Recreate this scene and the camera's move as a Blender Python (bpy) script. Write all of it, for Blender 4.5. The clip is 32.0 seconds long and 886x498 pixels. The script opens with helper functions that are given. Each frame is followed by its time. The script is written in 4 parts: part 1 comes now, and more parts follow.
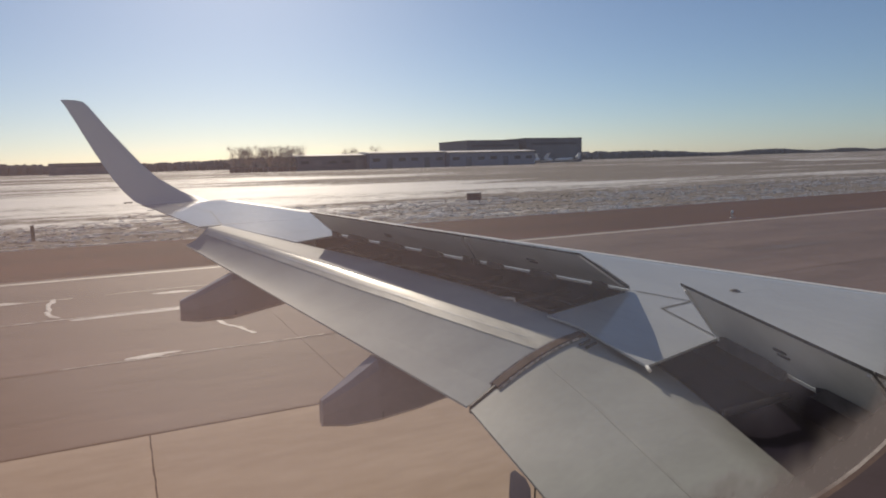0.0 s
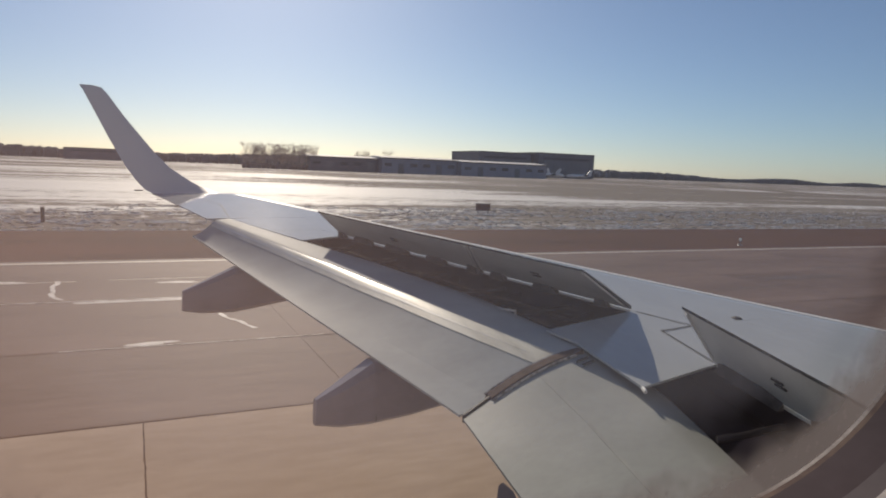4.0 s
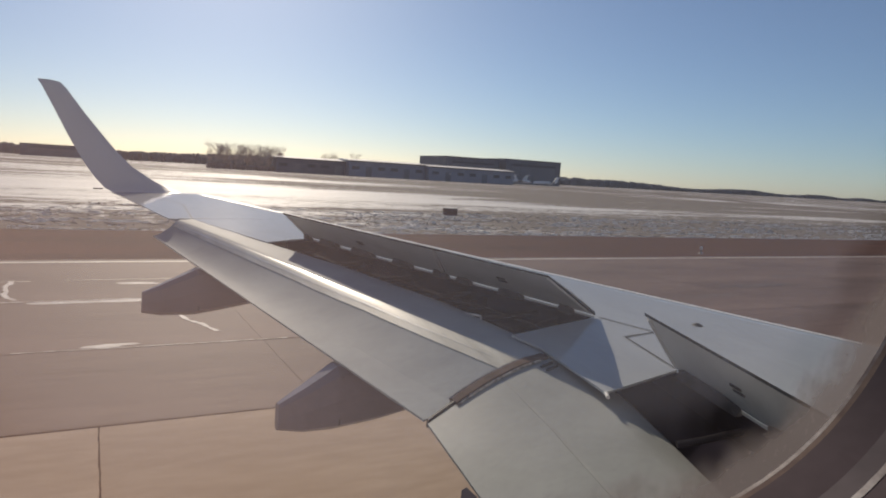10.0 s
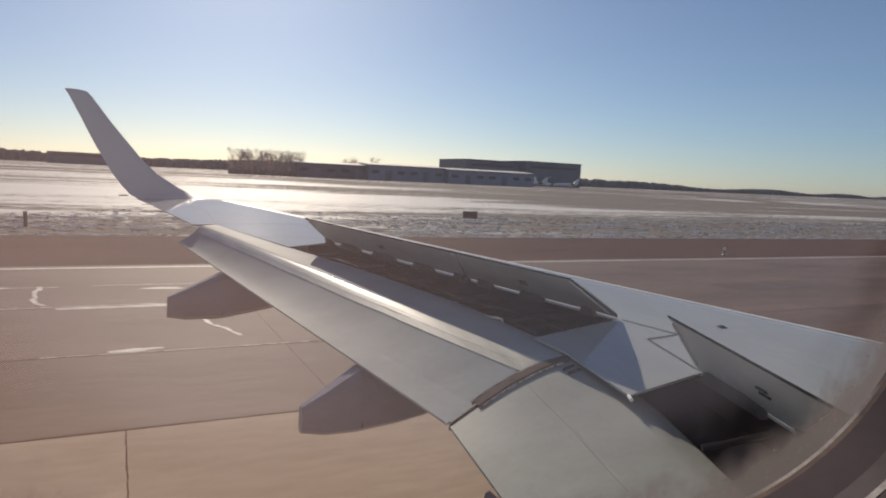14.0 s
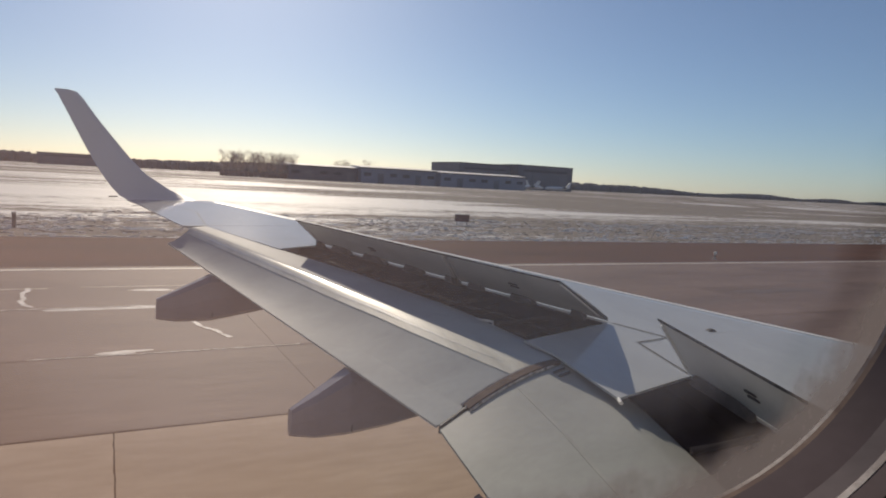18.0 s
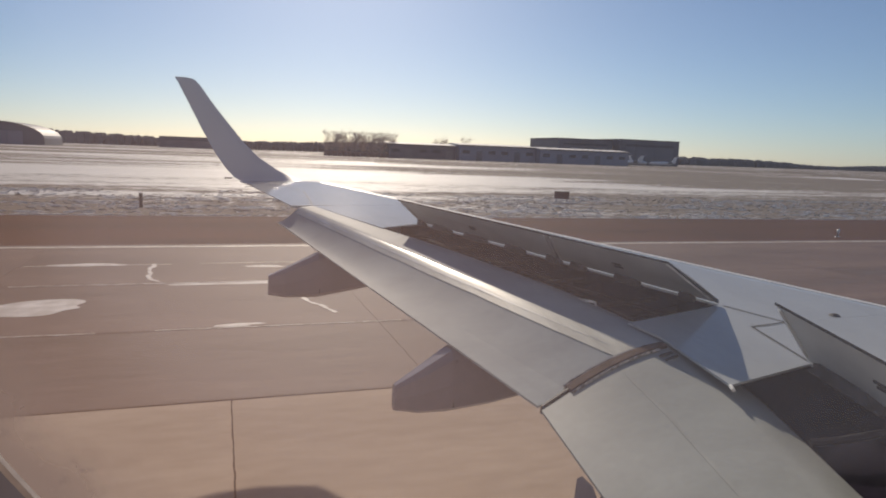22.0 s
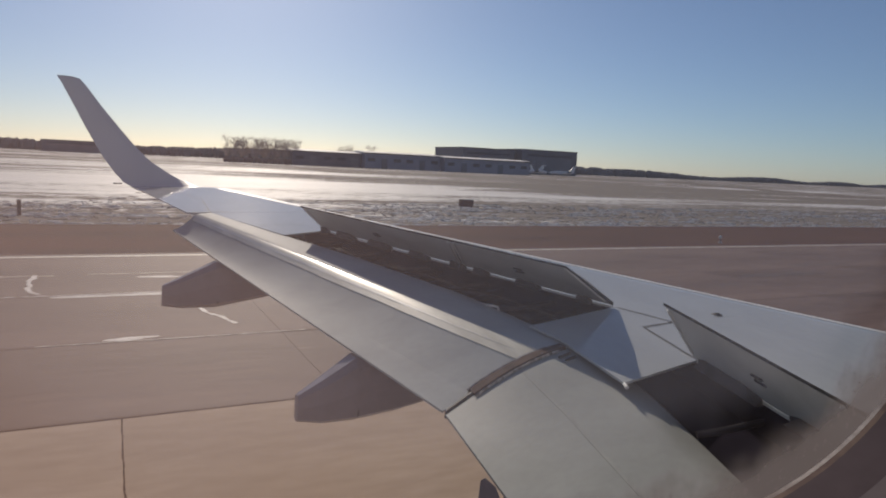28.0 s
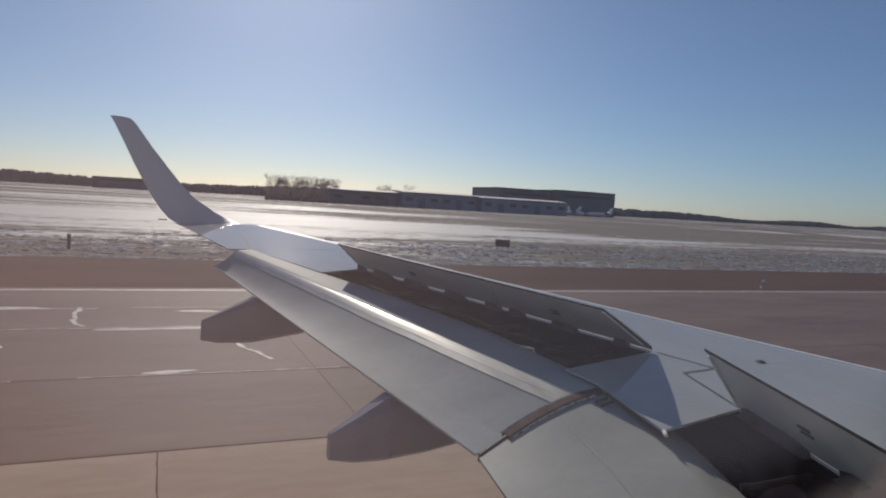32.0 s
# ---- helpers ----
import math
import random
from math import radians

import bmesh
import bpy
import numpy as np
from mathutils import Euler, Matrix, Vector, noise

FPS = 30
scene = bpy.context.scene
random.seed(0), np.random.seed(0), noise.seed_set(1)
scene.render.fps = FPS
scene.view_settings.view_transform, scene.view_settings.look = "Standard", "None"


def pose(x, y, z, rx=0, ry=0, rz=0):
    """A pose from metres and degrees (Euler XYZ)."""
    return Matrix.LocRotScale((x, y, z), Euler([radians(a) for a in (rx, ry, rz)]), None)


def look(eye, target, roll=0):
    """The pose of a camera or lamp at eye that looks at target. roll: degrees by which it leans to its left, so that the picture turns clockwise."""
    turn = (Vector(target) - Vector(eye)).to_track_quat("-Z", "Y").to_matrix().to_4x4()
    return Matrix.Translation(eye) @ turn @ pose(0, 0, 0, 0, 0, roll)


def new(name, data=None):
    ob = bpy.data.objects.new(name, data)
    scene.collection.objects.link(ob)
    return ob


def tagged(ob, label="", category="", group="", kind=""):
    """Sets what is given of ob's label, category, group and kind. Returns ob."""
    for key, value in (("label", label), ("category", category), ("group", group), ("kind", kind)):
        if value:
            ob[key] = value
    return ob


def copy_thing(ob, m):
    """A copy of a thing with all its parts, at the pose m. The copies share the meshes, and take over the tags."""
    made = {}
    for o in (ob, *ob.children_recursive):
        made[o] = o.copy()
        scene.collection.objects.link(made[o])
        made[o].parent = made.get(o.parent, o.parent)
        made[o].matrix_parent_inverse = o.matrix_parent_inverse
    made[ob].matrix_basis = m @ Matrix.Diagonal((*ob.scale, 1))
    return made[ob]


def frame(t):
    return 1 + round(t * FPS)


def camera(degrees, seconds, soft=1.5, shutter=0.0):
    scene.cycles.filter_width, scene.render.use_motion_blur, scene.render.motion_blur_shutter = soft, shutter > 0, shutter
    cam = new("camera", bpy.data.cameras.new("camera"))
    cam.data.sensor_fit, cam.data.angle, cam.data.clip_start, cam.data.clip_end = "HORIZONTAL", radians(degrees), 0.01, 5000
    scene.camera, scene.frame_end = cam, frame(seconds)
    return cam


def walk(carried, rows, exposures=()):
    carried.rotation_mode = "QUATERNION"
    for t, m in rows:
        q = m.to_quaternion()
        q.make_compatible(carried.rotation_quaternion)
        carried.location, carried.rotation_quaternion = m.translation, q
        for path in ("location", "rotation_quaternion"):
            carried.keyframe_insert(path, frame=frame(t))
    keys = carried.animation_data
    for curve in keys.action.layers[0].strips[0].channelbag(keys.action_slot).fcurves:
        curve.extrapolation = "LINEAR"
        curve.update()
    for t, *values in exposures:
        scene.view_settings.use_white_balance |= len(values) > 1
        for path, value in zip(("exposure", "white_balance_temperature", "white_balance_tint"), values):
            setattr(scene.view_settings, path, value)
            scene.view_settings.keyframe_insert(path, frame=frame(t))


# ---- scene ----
# ---------------------------------------------------------------- camera
# The aircraft frame has its origin at the seat window: x forward, y outward, z up.
AIRCRAFT = Matrix.Translation((0, 0, 3.5)) @ pose(0, 0, 0, 0.55, 0, 0) @ pose(0, 0, 0, 0, 1.4, 0)

cam = camera(67.0, 32.0, soft=2.0)
# seconds, place and turn in the aircraft frame
ROWS = [
    (0.0, 0.011, -0.009, -0.009, 82.68, 0.01, -25.82),
    (0.5, 0.016, -0.013, -0.006, 81.63, 1.13, -26.01),
    (1.0, 0.021, -0.016, -0.004, 82.08, -1.02, -25.66),
    (1.5, 0.024, -0.020, -0.000, 82.43, -1.03, -26.19),
    (2.0, 0.026, -0.022, 0.004, 82.28, -0.25, -27.26),
    (2.5, 0.025, -0.022, -0.000, 84.45, -1.54, -26.60),
    (4.5, 0.019, -0.020, -0.019, 83.12, -3.96, -24.93),
    (5.0, 0.018, -0.018, -0.024, 84.03, -4.29, -25.65),
    (5.5, 0.019, -0.019, -0.017, 83.45, -4.21, -26.08),
    (6.0, 0.021, -0.020, -0.011, 82.58, -3.90, -25.80),
    (6.5, 0.025, -0.017, -0.016, 83.27, -4.32, -26.04),
    (7.0, 0.029, -0.014, -0.022, 83.98, -5.09, -25.92),
    (7.5, 0.022, -0.016, -0.019, 82.57, -2.69, -25.91),
    (8.0, 0.015, -0.017, -0.017, 82.00, -4.46, -25.86),
    (8.5, 0.018, -0.022, -0.014, 81.72, -3.78, -26.65),
    (9.0, 0.021, -0.026, -0.012, 83.65, -3.47, -27.21),
    (9.5, 0.023, -0.020, -0.015, 83.95, -3.85, -27.37),
    (10.0, 0.025, -0.014, -0.017, 83.94, -4.86, -27.60),
    (10.5, 0.024, -0.018, -0.018, 84.40, -4.14, -28.21),
    (11.0, 0.024, -0.022, -0.018, 84.85, -2.66, -28.76),
    (11.5, 0.022, -0.023, -0.016, 84.20, -3.99, -25.48),
    (12.0, 0.021, -0.025, -0.013, 84.19, -3.51, -23.59),
    (12.5, 0.022, -0.018, -0.013, 83.67, -4.79, -24.50),
    (13.0, 0.024, -0.013, -0.013, 83.04, -4.79, -24.64),
    (13.5, 0.019, -0.018, -0.013, 83.10, -4.25, -25.06),
    (14.0, 0.014, -0.023, -0.014, 84.07, -4.22, -25.92),
    (14.5, 0.016, -0.022, -0.015, 85.08, -4.95, -26.53),
    (16.5, 0.023, -0.019, -0.019, 84.32, -5.19, -27.35),
    (17.0, 0.025, -0.018, -0.020, 84.76, -5.02, -27.58),
    (17.5, 0.025, -0.019, -0.019, 84.95, -5.18, -27.54),
    (18.0, 0.025, -0.021, -0.018, 84.38, -4.54, -26.59),
    (18.5, 0.025, -0.020, -0.016, 83.75, -4.28, -25.97),
    (19.0, 0.026, -0.021, -0.014, 83.42, -4.86, -25.84),
    (19.5, 0.024, -0.019, -0.016, 83.11, -4.32, -25.68),
    (20.0, 0.022, -0.018, -0.018, 82.84, -3.85, -25.35),
    (20.5, 0.020, -0.010, -0.022, 83.04, -3.57, -23.86),
    (21.0, 0.019, -0.002, -0.027, 82.73, -3.11, -20.52),
    (21.5, 0.011, -0.004, -0.015, 82.06, -3.79, -18.32),
    (22.0, 0.004, -0.007, -0.004, 81.86, -3.61, -18.23),
    (22.5, 0.013, -0.007, -0.016, 82.44, -3.64, -19.50),
    (23.0, 0.022, -0.008, -0.028, 82.62, -3.50, -20.11),
    (23.5, 0.019, -0.010, -0.022, 82.47, -3.82, -21.80),
    (24.0, 0.016, -0.011, -0.017, 82.53, -4.48, -22.96),
    (24.5, 0.019, -0.005, -0.020, 82.75, -4.24, -24.05),
    (25.0, 0.022, -0.001, -0.022, 82.79, -4.16, -24.52),
    (25.5, 0.022, -0.001, -0.021, 82.94, -4.31, -24.35),
    (27.5, 0.024, -0.005, -0.018, 82.72, -4.42, -26.17),
    (28.0, 0.025, -0.008, -0.018, 83.09, -4.21, -26.26),
    (28.5, 0.023, 0.000, -0.024, 83.33, -4.32, -26.36),
    (29.0, 0.021, 0.007, -0.032, 83.96, -5.22, -26.00),
    (29.5, 0.019, 0.007, -0.033, 85.30, -5.66, -25.62),
    (30.0, 0.016, 0.006, -0.036, 85.98, -5.40, -26.00),
    (30.5, 0.022, 0.006, -0.032, 86.11, -4.49, -26.96),
    (31.0, 0.028, 0.004, -0.028, 85.91, -2.68, -28.13),
    (31.5, 0.026, -0.003, -0.022, 85.57, -4.64, -25.22),
    (32.0, 0.023, -0.010, -0.016, 86.22, -4.84, -23.11),
]

walk(cam, [(t, AIRCRAFT @ pose(x, y, z, rx, ry, rz)) for t, x, y, z, rx, ry, rz in ROWS],
     exposures=[(0.0, 0.17, 7650, 9), (2.5, 0.17, 7600, 9), (5.0, 0.22, 7600, 9), (20.0, 0.22, 7600, 9), (22.0, 0.22, 7550, 10), (24.0, -0.04, 7550, 12), (28.0, 0.04, 7350, 11), (30.0, -0.12, 6950, 9), (32.0, -0.12, 6900, 9)])

# ---------------------------------------------------------------- light
SUN_AZ, SUN_EL = 9.6, 26.3
world = bpy.data.worlds.new("world")
scene.world = world
world.use_nodes = True
wn = world.node_tree
sky = wn.nodes.new("ShaderNodeTexSky")
sky.sky_type = "NISHITA"
sky.sun_disc = False
sky.sun_elevation, sky.sun_rotation = radians(SUN_EL), radians(SUN_AZ)
sky.air_density, sky.dust_density, sky.ozone_density = 0.82, 0.42, 7.2
wn.nodes["Background"].inputs["Strength"].default_value = 0.0685
wn.links.new(sky.outputs[0], wn.nodes["Background"].inputs["Color"])

sun_data = bpy.data.lights.new("sun", "SUN")
sun_data.energy, sun_data.angle, sun_data.color = 3.0, radians(0.53), (1.0, 0.945, 0.885)
sun = new("sun", sun_data)
_a, _e = radians(SUN_AZ), radians(SUN_EL)
sun.matrix_world = look((0, 0, 0), (-math.sin(_a) * math.cos(_e), -math.cos(_a) * math.cos(_e), -math.sin(_e)))


# ---------------------------------------------------------------- materials
def mat(name, base, rough=0.6, metal=0.0, spots=None, scale=3.0, amount=0.3, bump=0.0, bump_scale=40.0, coat=0.0, stretch=(1, 1, 1), spec=0.5, vary=0.0):
    """A surface with a base colour, a second colour in soft patches, fine grain and relief."""
    m = bpy.data.materials.new(name)
    m.use_nodes = True
    n, k = m.node_tree.nodes, m.node_tree.links
    b = n["Principled BSDF"]
    b.inputs["Roughness"].default_value, b.inputs["Metallic"].default_value = rough, metal
    b.inputs["Coat Weight"].default_value = coat
    b.inputs["Specular IOR Level"].default_value = spec
    b.inputs["Coat Roughness"].default_value = 0.12
    tc, mp = n.new("ShaderNodeTexCoord"), n.new("ShaderNodeMapping")
    k.new(tc.outputs["Object"], mp.inputs["Vector"])
    mp.inputs["Scale"].default_value = stretch
    big, fine = n.new("ShaderNodeTexNoise"), n.new("ShaderNodeTexNoise")
    big.inputs["Scale"].default_value, big.inputs["Detail"].default_value = scale, 5
    fine.inputs["Scale"].default_value, fine.inputs["Detail"].default_value = scale * 14, 3
    for t in (big, fine):
        k.new(mp.outputs[0], t.inputs["Vector"])
    add = n.new("ShaderNodeMath")
    add.operation = "MULTIPLY_ADD"
    add.inputs[1].default_value = 0.35
    k.new(fine.outputs["Fac"], add.inputs[0])
    k.new(big.outputs["Fac"], add.inputs[2])
    ramp = n.new("ShaderNodeValToRGB")
    ramp.color_ramp.elements[0].position, ramp.color_ramp.elements[1].position = 0.5, 0.85
    ramp.color_ramp.elements[0].color = (*base, 1)
    s = spots or tuple(c * (1 - amount) for c in base)
    ramp.color_ramp.elements[1].color = (*s, 1)
    k.new(add.outputs[0], ramp.inputs["Fac"])
    k.new(ramp.outputs[0], b.inputs["Base Color"])
    if vary:
        info, tone_ = n.new("ShaderNodeObjectInfo"), n.new("ShaderNodeHueSaturation")
        span = n.new("ShaderNodeMapRange")
        span.inputs["To Min"].default_value, span.inputs["To Max"].default_value = 1 - vary, 1 + vary
        k.new(info.outputs["Random"], span.inputs["Value"])
        k.new(span.outputs[0], tone_.inputs["Value"])
        k.new(ramp.outputs[0], tone_.inputs["Color"])
        k.new(tone_.outputs[0], b.inputs["Base Color"])
    if bump:
        g = n.new("ShaderNodeTexNoise")
        g.inputs["Scale"].default_value, g.inputs["Detail"].default_value = bump_scale, 4
        k.new(mp.outputs[0], g.inputs["Vector"])
        bp = n.new("ShaderNodeBump")
        bp.inputs["Strength"].default_value, bp.inputs["Distance"].default_value = bump, 0.02
        k.new(g.outputs["Fac"], bp.inputs["Height"])
        k.new(bp.outputs[0], b.inputs["Normal"])
    return m


WING_GREY = mat("wing_paint", (0.43, 0.446, 0.444), 0.09, 0.0, (0.38, 0.394, 0.392), 0.7, stretch=(1.5, 0.5, 1), spec=0.10)
FLAP_GREY = mat("flap_paint", (0.44, 0.455, 0.45), 0.55, 0.0, (0.36, 0.375, 0.374), 1.1, stretch=(0.8, 1.3, 1), spec=0.015)
INBOARD_GREY = mat("inboard_flap_paint", (0.385, 0.395, 0.375), 0.5, 0.0, (0.325, 0.333, 0.316), 1.3, stretch=(0.9, 1.2, 1), spec=0.06)
SPOILER_UNDER = mat("spoiler_underside", (0.62, 0.63, 0.63), 0.6, 0.0, (0.50, 0.51, 0.51), 2.0)
WINGLET_PAINT = mat("winglet_paint", (0.66, 0.66, 0.65), 0.45, 0.0, (0.59, 0.59, 0.58), 0.8)
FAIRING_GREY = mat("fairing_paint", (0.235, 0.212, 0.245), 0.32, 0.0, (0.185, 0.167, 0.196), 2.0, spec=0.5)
# bay and pipe colours near black: the recess's shade is painted in
BAY_SHADE = mat("bay_shade", (0.010, 0.0082, 0.0155), 0.8, 0.0, (0.021, 0.017, 0.031), 3.0, spec=0.02)
TUBE_SHADE = mat("tube_shade", (0.026, 0.0225, 0.033), 0.6, 0.0, (0.015, 0.012, 0.015), 3.0, spec=0.15)
SEAM_DARK = mat("seam_sealant", (0.06, 0.06, 0.065), 0.7, 0.0, (0.03, 0.03, 0.03), 9.0)
SEAL_RUBBER = mat("seal_rubber", (0.13, 0.092, 0.08), 0.8, 0.0, (0.085, 0.06, 0.053), 9.0, spec=0.03)
SEAL_EDGE = mat("seal_edge_worn", (0.58, 0.53, 0.49), 0.6, 0.0, (0.12, 0.10, 0.09), 30.0)
BRACKET_GREY = mat("bracket_grey", (0.10, 0.095, 0.10), 0.6, 0.0, (0.06, 0.056, 0.06), 9.0, spec=0.2)
RIDGE_PALE = mat("ridge_pale", (0.385, 0.388, 0.362), 0.5, 0.0, (0.30, 0.305, 0.288), 2.5, spec=0.1)
# pale crest colours: sun sheen and glint on the flap, put into paint
CREST_SHEEN = mat("crest_sheen", (0.80, 0.76, 0.63), 0.30, 0.0, (0.56, 0.52, 0.42), 2.2, stretch=(3.5, 0.45, 1), spec=0.5)
CREST_GLINT = mat("crest_glint_line", (0.92, 0.90, 0.84), 0.36, 0.0, (0.68, 0.64, 0.54), 3.0, stretch=(1.0, 0.7, 1), spec=0.8)
SEAL_WHITE = mat("seal_white", (0.8, 0.79, 0.76), 0.4, 0.0, (0.6, 0.58, 0.55), 12.0)
LE_GLINT = mat("leading_edge_glint", (0.66, 0.67, 0.68), 0.5, 0.0, (0.58, 0.59, 0.60), 2.0, spec=0.2)
CABIN_TRIM = mat("cabin_trim", (0.80, 0.60, 0.53), 0.5, 0.0, (0.62, 0.45, 0.40), 8.0, spec=0.3)
# light is put into these colours: shaded surround darkened, sunlit lip and bead paled
GASKET = mat("window_surround_shaded", (0.145, 0.105, 0.116), 0.55, 0.0, (0.10, 0.07, 0.075), 14.0, spec=0.3)
GASKET_SUNLIT = mat("window_lip", (0.46, 0.33, 0.26), 0.5, 0.0, (0.22, 0.15, 0.13), 22.0, spec=0.3)
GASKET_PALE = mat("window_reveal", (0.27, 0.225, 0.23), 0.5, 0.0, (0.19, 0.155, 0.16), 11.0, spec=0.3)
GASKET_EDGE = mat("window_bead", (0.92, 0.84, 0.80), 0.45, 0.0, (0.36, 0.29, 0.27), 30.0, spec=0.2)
FUSELAGE = mat("fuselage_paint", (0.75, 0.75, 0.76), 0.35, 0.0, (0.68, 0.68, 0.69), 0.8)

# ---------------------------------------------------------------- mesh helpers
def mesh_of(name, verts, faces, material, parent=None, label="", smooth=False, mats=None):
    me = bpy.data.meshes.new(name)
    me.from_pydata([tuple(v) for v in verts], [], faces)
    me.materials.append(material)
    for extra in mats or ():
        me.materials.append(extra)
    if smooth:
        me.polygons.foreach_set("use_smooth", [True] * len(me.polygons))
    me.update()
    ob = new(name, me)
    if parent is not None:
        ob.parent = parent
    if label:
        ob["label"] = label
    return ob


def part(name, bm, material, parent=None, label="", smooth=False):
    bmesh.ops.recalc_face_normals(bm, faces=bm.faces[:])
    me = bpy.data.meshes.new(name)
    bm.to_mesh(me)
    bm.free()
    me.materials.append(material)
    if smooth:
        me.polygons.foreach_set("use_smooth", [True] * len(me.polygons))
        me.set_sharp_from_angle(angle=radians(35))
    ob = new(name, me)
    if parent is not None:
        ob.parent = parent
    if label:
        ob["label"] = label
    return ob


def loft(sections, closed=True, caps=True):
    """A bmesh through a row of sections with the same count of points."""
    bm = bmesh.new()
    rings = [[bm.verts.new(p) for p in s] for s in sections]
    n = len(rings[0])
    for a, b in zip(rings, rings[1:]):
        for i in range(n if closed else n - 1):
            j = (i + 1) % n
            bm.faces.new((a[i], a[j], b[j], b[i]))
    if caps and closed:
        bm.faces.new(rings[0])
        bm.faces.new(list(reversed(rings[-1])))
    return bm


def box_bm(x0, x1, y0, y1, z0, z1, bevel=0.0):
    bm = bmesh.new()
    bmesh.ops.create_cube(bm, size=1, matrix=Matrix.LocRotScale(((x0 + x1) / 2, (y0 + y1) / 2, (z0 + z1) / 2), None, (x1 - x0, y1 - y0, z1 - z0)))
    if bevel:
        bmesh.ops.bevel(bm, geom=bm.edges[:], offset=bevel, segments=2, affect="EDGES")
    return bm


def tube_bm(points, radius, sides=8):
    """A round tube along a row of points."""
    pts = [Vector(p) for p in points]
    rings = []
    for i, p in enumerate(pts):
        d = (pts[min(i + 1, len(pts) - 1)] - pts[max(i - 1, 0)]).normalized()
        u = d.orthogonal().normalized()
        if abs(d.z) < 0.9:
            u = d.cross(Vector((0, 0, 1))).normalized()
        v = d.cross(u)
        rings.append([p + radius * (math.cos(a) * u + math.sin(a) * v) for a in (2 * math.pi * k / sides for k in range(sides))])
    return loft(rings)


def interp(v, xs, ys):
    return float(np.interp(v, xs, ys)) if xs[0] <= v <= xs[-1] else (
        ys[0] + (v - xs[0]) * (ys[1] - ys[0]) / (xs[1] - xs[0]) if v < xs[0] else ys[-1] + (v - xs[-1]) * (ys[-1] - ys[-2]) / (xs[-1] - xs[-2]))


# ---------------------------------------------------------------- the aircraft
airliner = tagged(new("airliner"), "pale grey regional jet with raised wing spoilers on a runway", "aircraft")
airliner.matrix_world = AIRCRAFT
airliner.empty_display_size = 0.2

DIHEDRAL, INCIDENCE = math.tan(radians(4.5)), math.tan(radians(2.5))


def upper(x, y):
    """Height of the wing's upper surface."""
    return -0.69 - (13 - y) * DIHEDRAL + (x + 0.5) * INCIDENCE


def on(x, y, dz=0.0):
    return Vector((x, y, upper(x, y) + dz))


def lead(y):
    return 6.33 - 0.5007 * (y - 3.57)


def nose(d):
    """Droop of the upper skin at the distance d behind the leading edge."""
    return -interp(d, [0.0, 0.03, 0.08, 0.16, 0.28, 0.45, 9.0], [0.15, 0.095, 0.060, 0.030, 0.010, 0.0, 0.0])


def hinge(y):
    """Front edge of the spoilers, with its step at the kink."""
    return 4.34 - 0.43 * (y - 4.1) if y > 4.08 else 3.98 + 0.2 * (y - 4.06)


def cove(y):
    """Trailing edge of the fixed wing ahead of the flaps."""
    return interp(y, [2.15, 3.19, 3.96, 5.66, 7.03, 9.7], [2.75, 3.02, 3.11, 2.80, 2.37, 1.29])


def trail(y):
    """Trailing edge of the aileron."""
    return interp(y, [9.75, 12.15, 12.6], [0.98, 0.42, 0.2])


def wing_section(y, rear, thick, depth_rear=0.05):
    """Closed section: upper skin from the rear edge to the nose, round it, and back below."""
    le, r = lead(y), rear
    c = le - r
    pts = [on(r + (c - 0.45) * f, y) for f in (0.0, 0.15, 0.4, 0.7, 1.0)]
    q = min(1.0, thick / 0.3)
    for d in (0.28, 0.16, 0.08, 0.03, 0.0):
        pts.append(on(le - d, y, nose(d) * q))
    pts.append(on(le - 0.05, y, -0.2 * q))
    for f, g in ((0.85, 0.75), (0.6, 1.0), (0.3, 0.75), (0.0, 0.0)):
        pts.append(on(r + c * f, y, -depth_rear - (thick - depth_rear) * g))
    return pts


def thickness(y):
    return interp(y, [0, 4, 12.6], [0.52, 0.40, 0.14])


# main box: from the leading edge back to the spoiler hinge line, root to aileron
ys = [-0.4, 1.0, 2.2, 3.2, 4.098]
wing = part("wing", loft([wing_section(y, hinge(min(y, 4.05)), thickness(y), thickness(y) * 0.8) for y in ys]), WING_GREY, airliner,
            "pale grey painted wing skin", smooth=False)
ys = [4.10, 5.0, 6.0, 7.0, 8.0, 8.72]
part("wing_panel", loft([wing_section(y, hinge(y), thickness(y), thickness(y) * 0.8) for y in ys]), WING_GREY, airliner)
ys = [8.72, 9.2, 9.735]
part("wing_panel", loft([wing_section(y, cove(y), thickness(y), 0.05) for y in ys]), WING_GREY, airliner)
ys = [9.745, 10.4, 11.1, 11.8, 12.3]
part("wing_tip", loft([wing_section(y, trail(y), thickness(y), 0.012) for y in ys]), WING_GREY, airliner)
# metal strip along the nose, its sky reflection painted as a pale colour
part("leading_edge", loft([[on(lead(y) - d, y, nose(d) * min(1.0, thickness(y) / 0.3) + 0.003) for d in (0.33, 0.26, 0.16, 0.08, 0.03, -0.003)] for y in (-0.4, 2, 4, 6, 8, 10, 12.2)], closed=False), LE_GLINT, wing, "bare metal leading edge, its sky glint put into a pale colour", smooth=True)

# fixed rear panels beside the spoiler bays
def rear_panel(y0, y1, skew0=0.0, skew1=0.0):
    """A fixed skin panel from the hinge line to the cove, its side edges skewed."""
    a = [on(hinge(y0) - 0.006, y0), on(cove(y0 + skew0), y0 + skew0), on(cove(y1 + skew1), y1 + skew1), on(hinge(y1) - 0.006, y1)]
    low = [p - Vector((0, 0, 0.016)) for p in a]
    return loft([low, a])


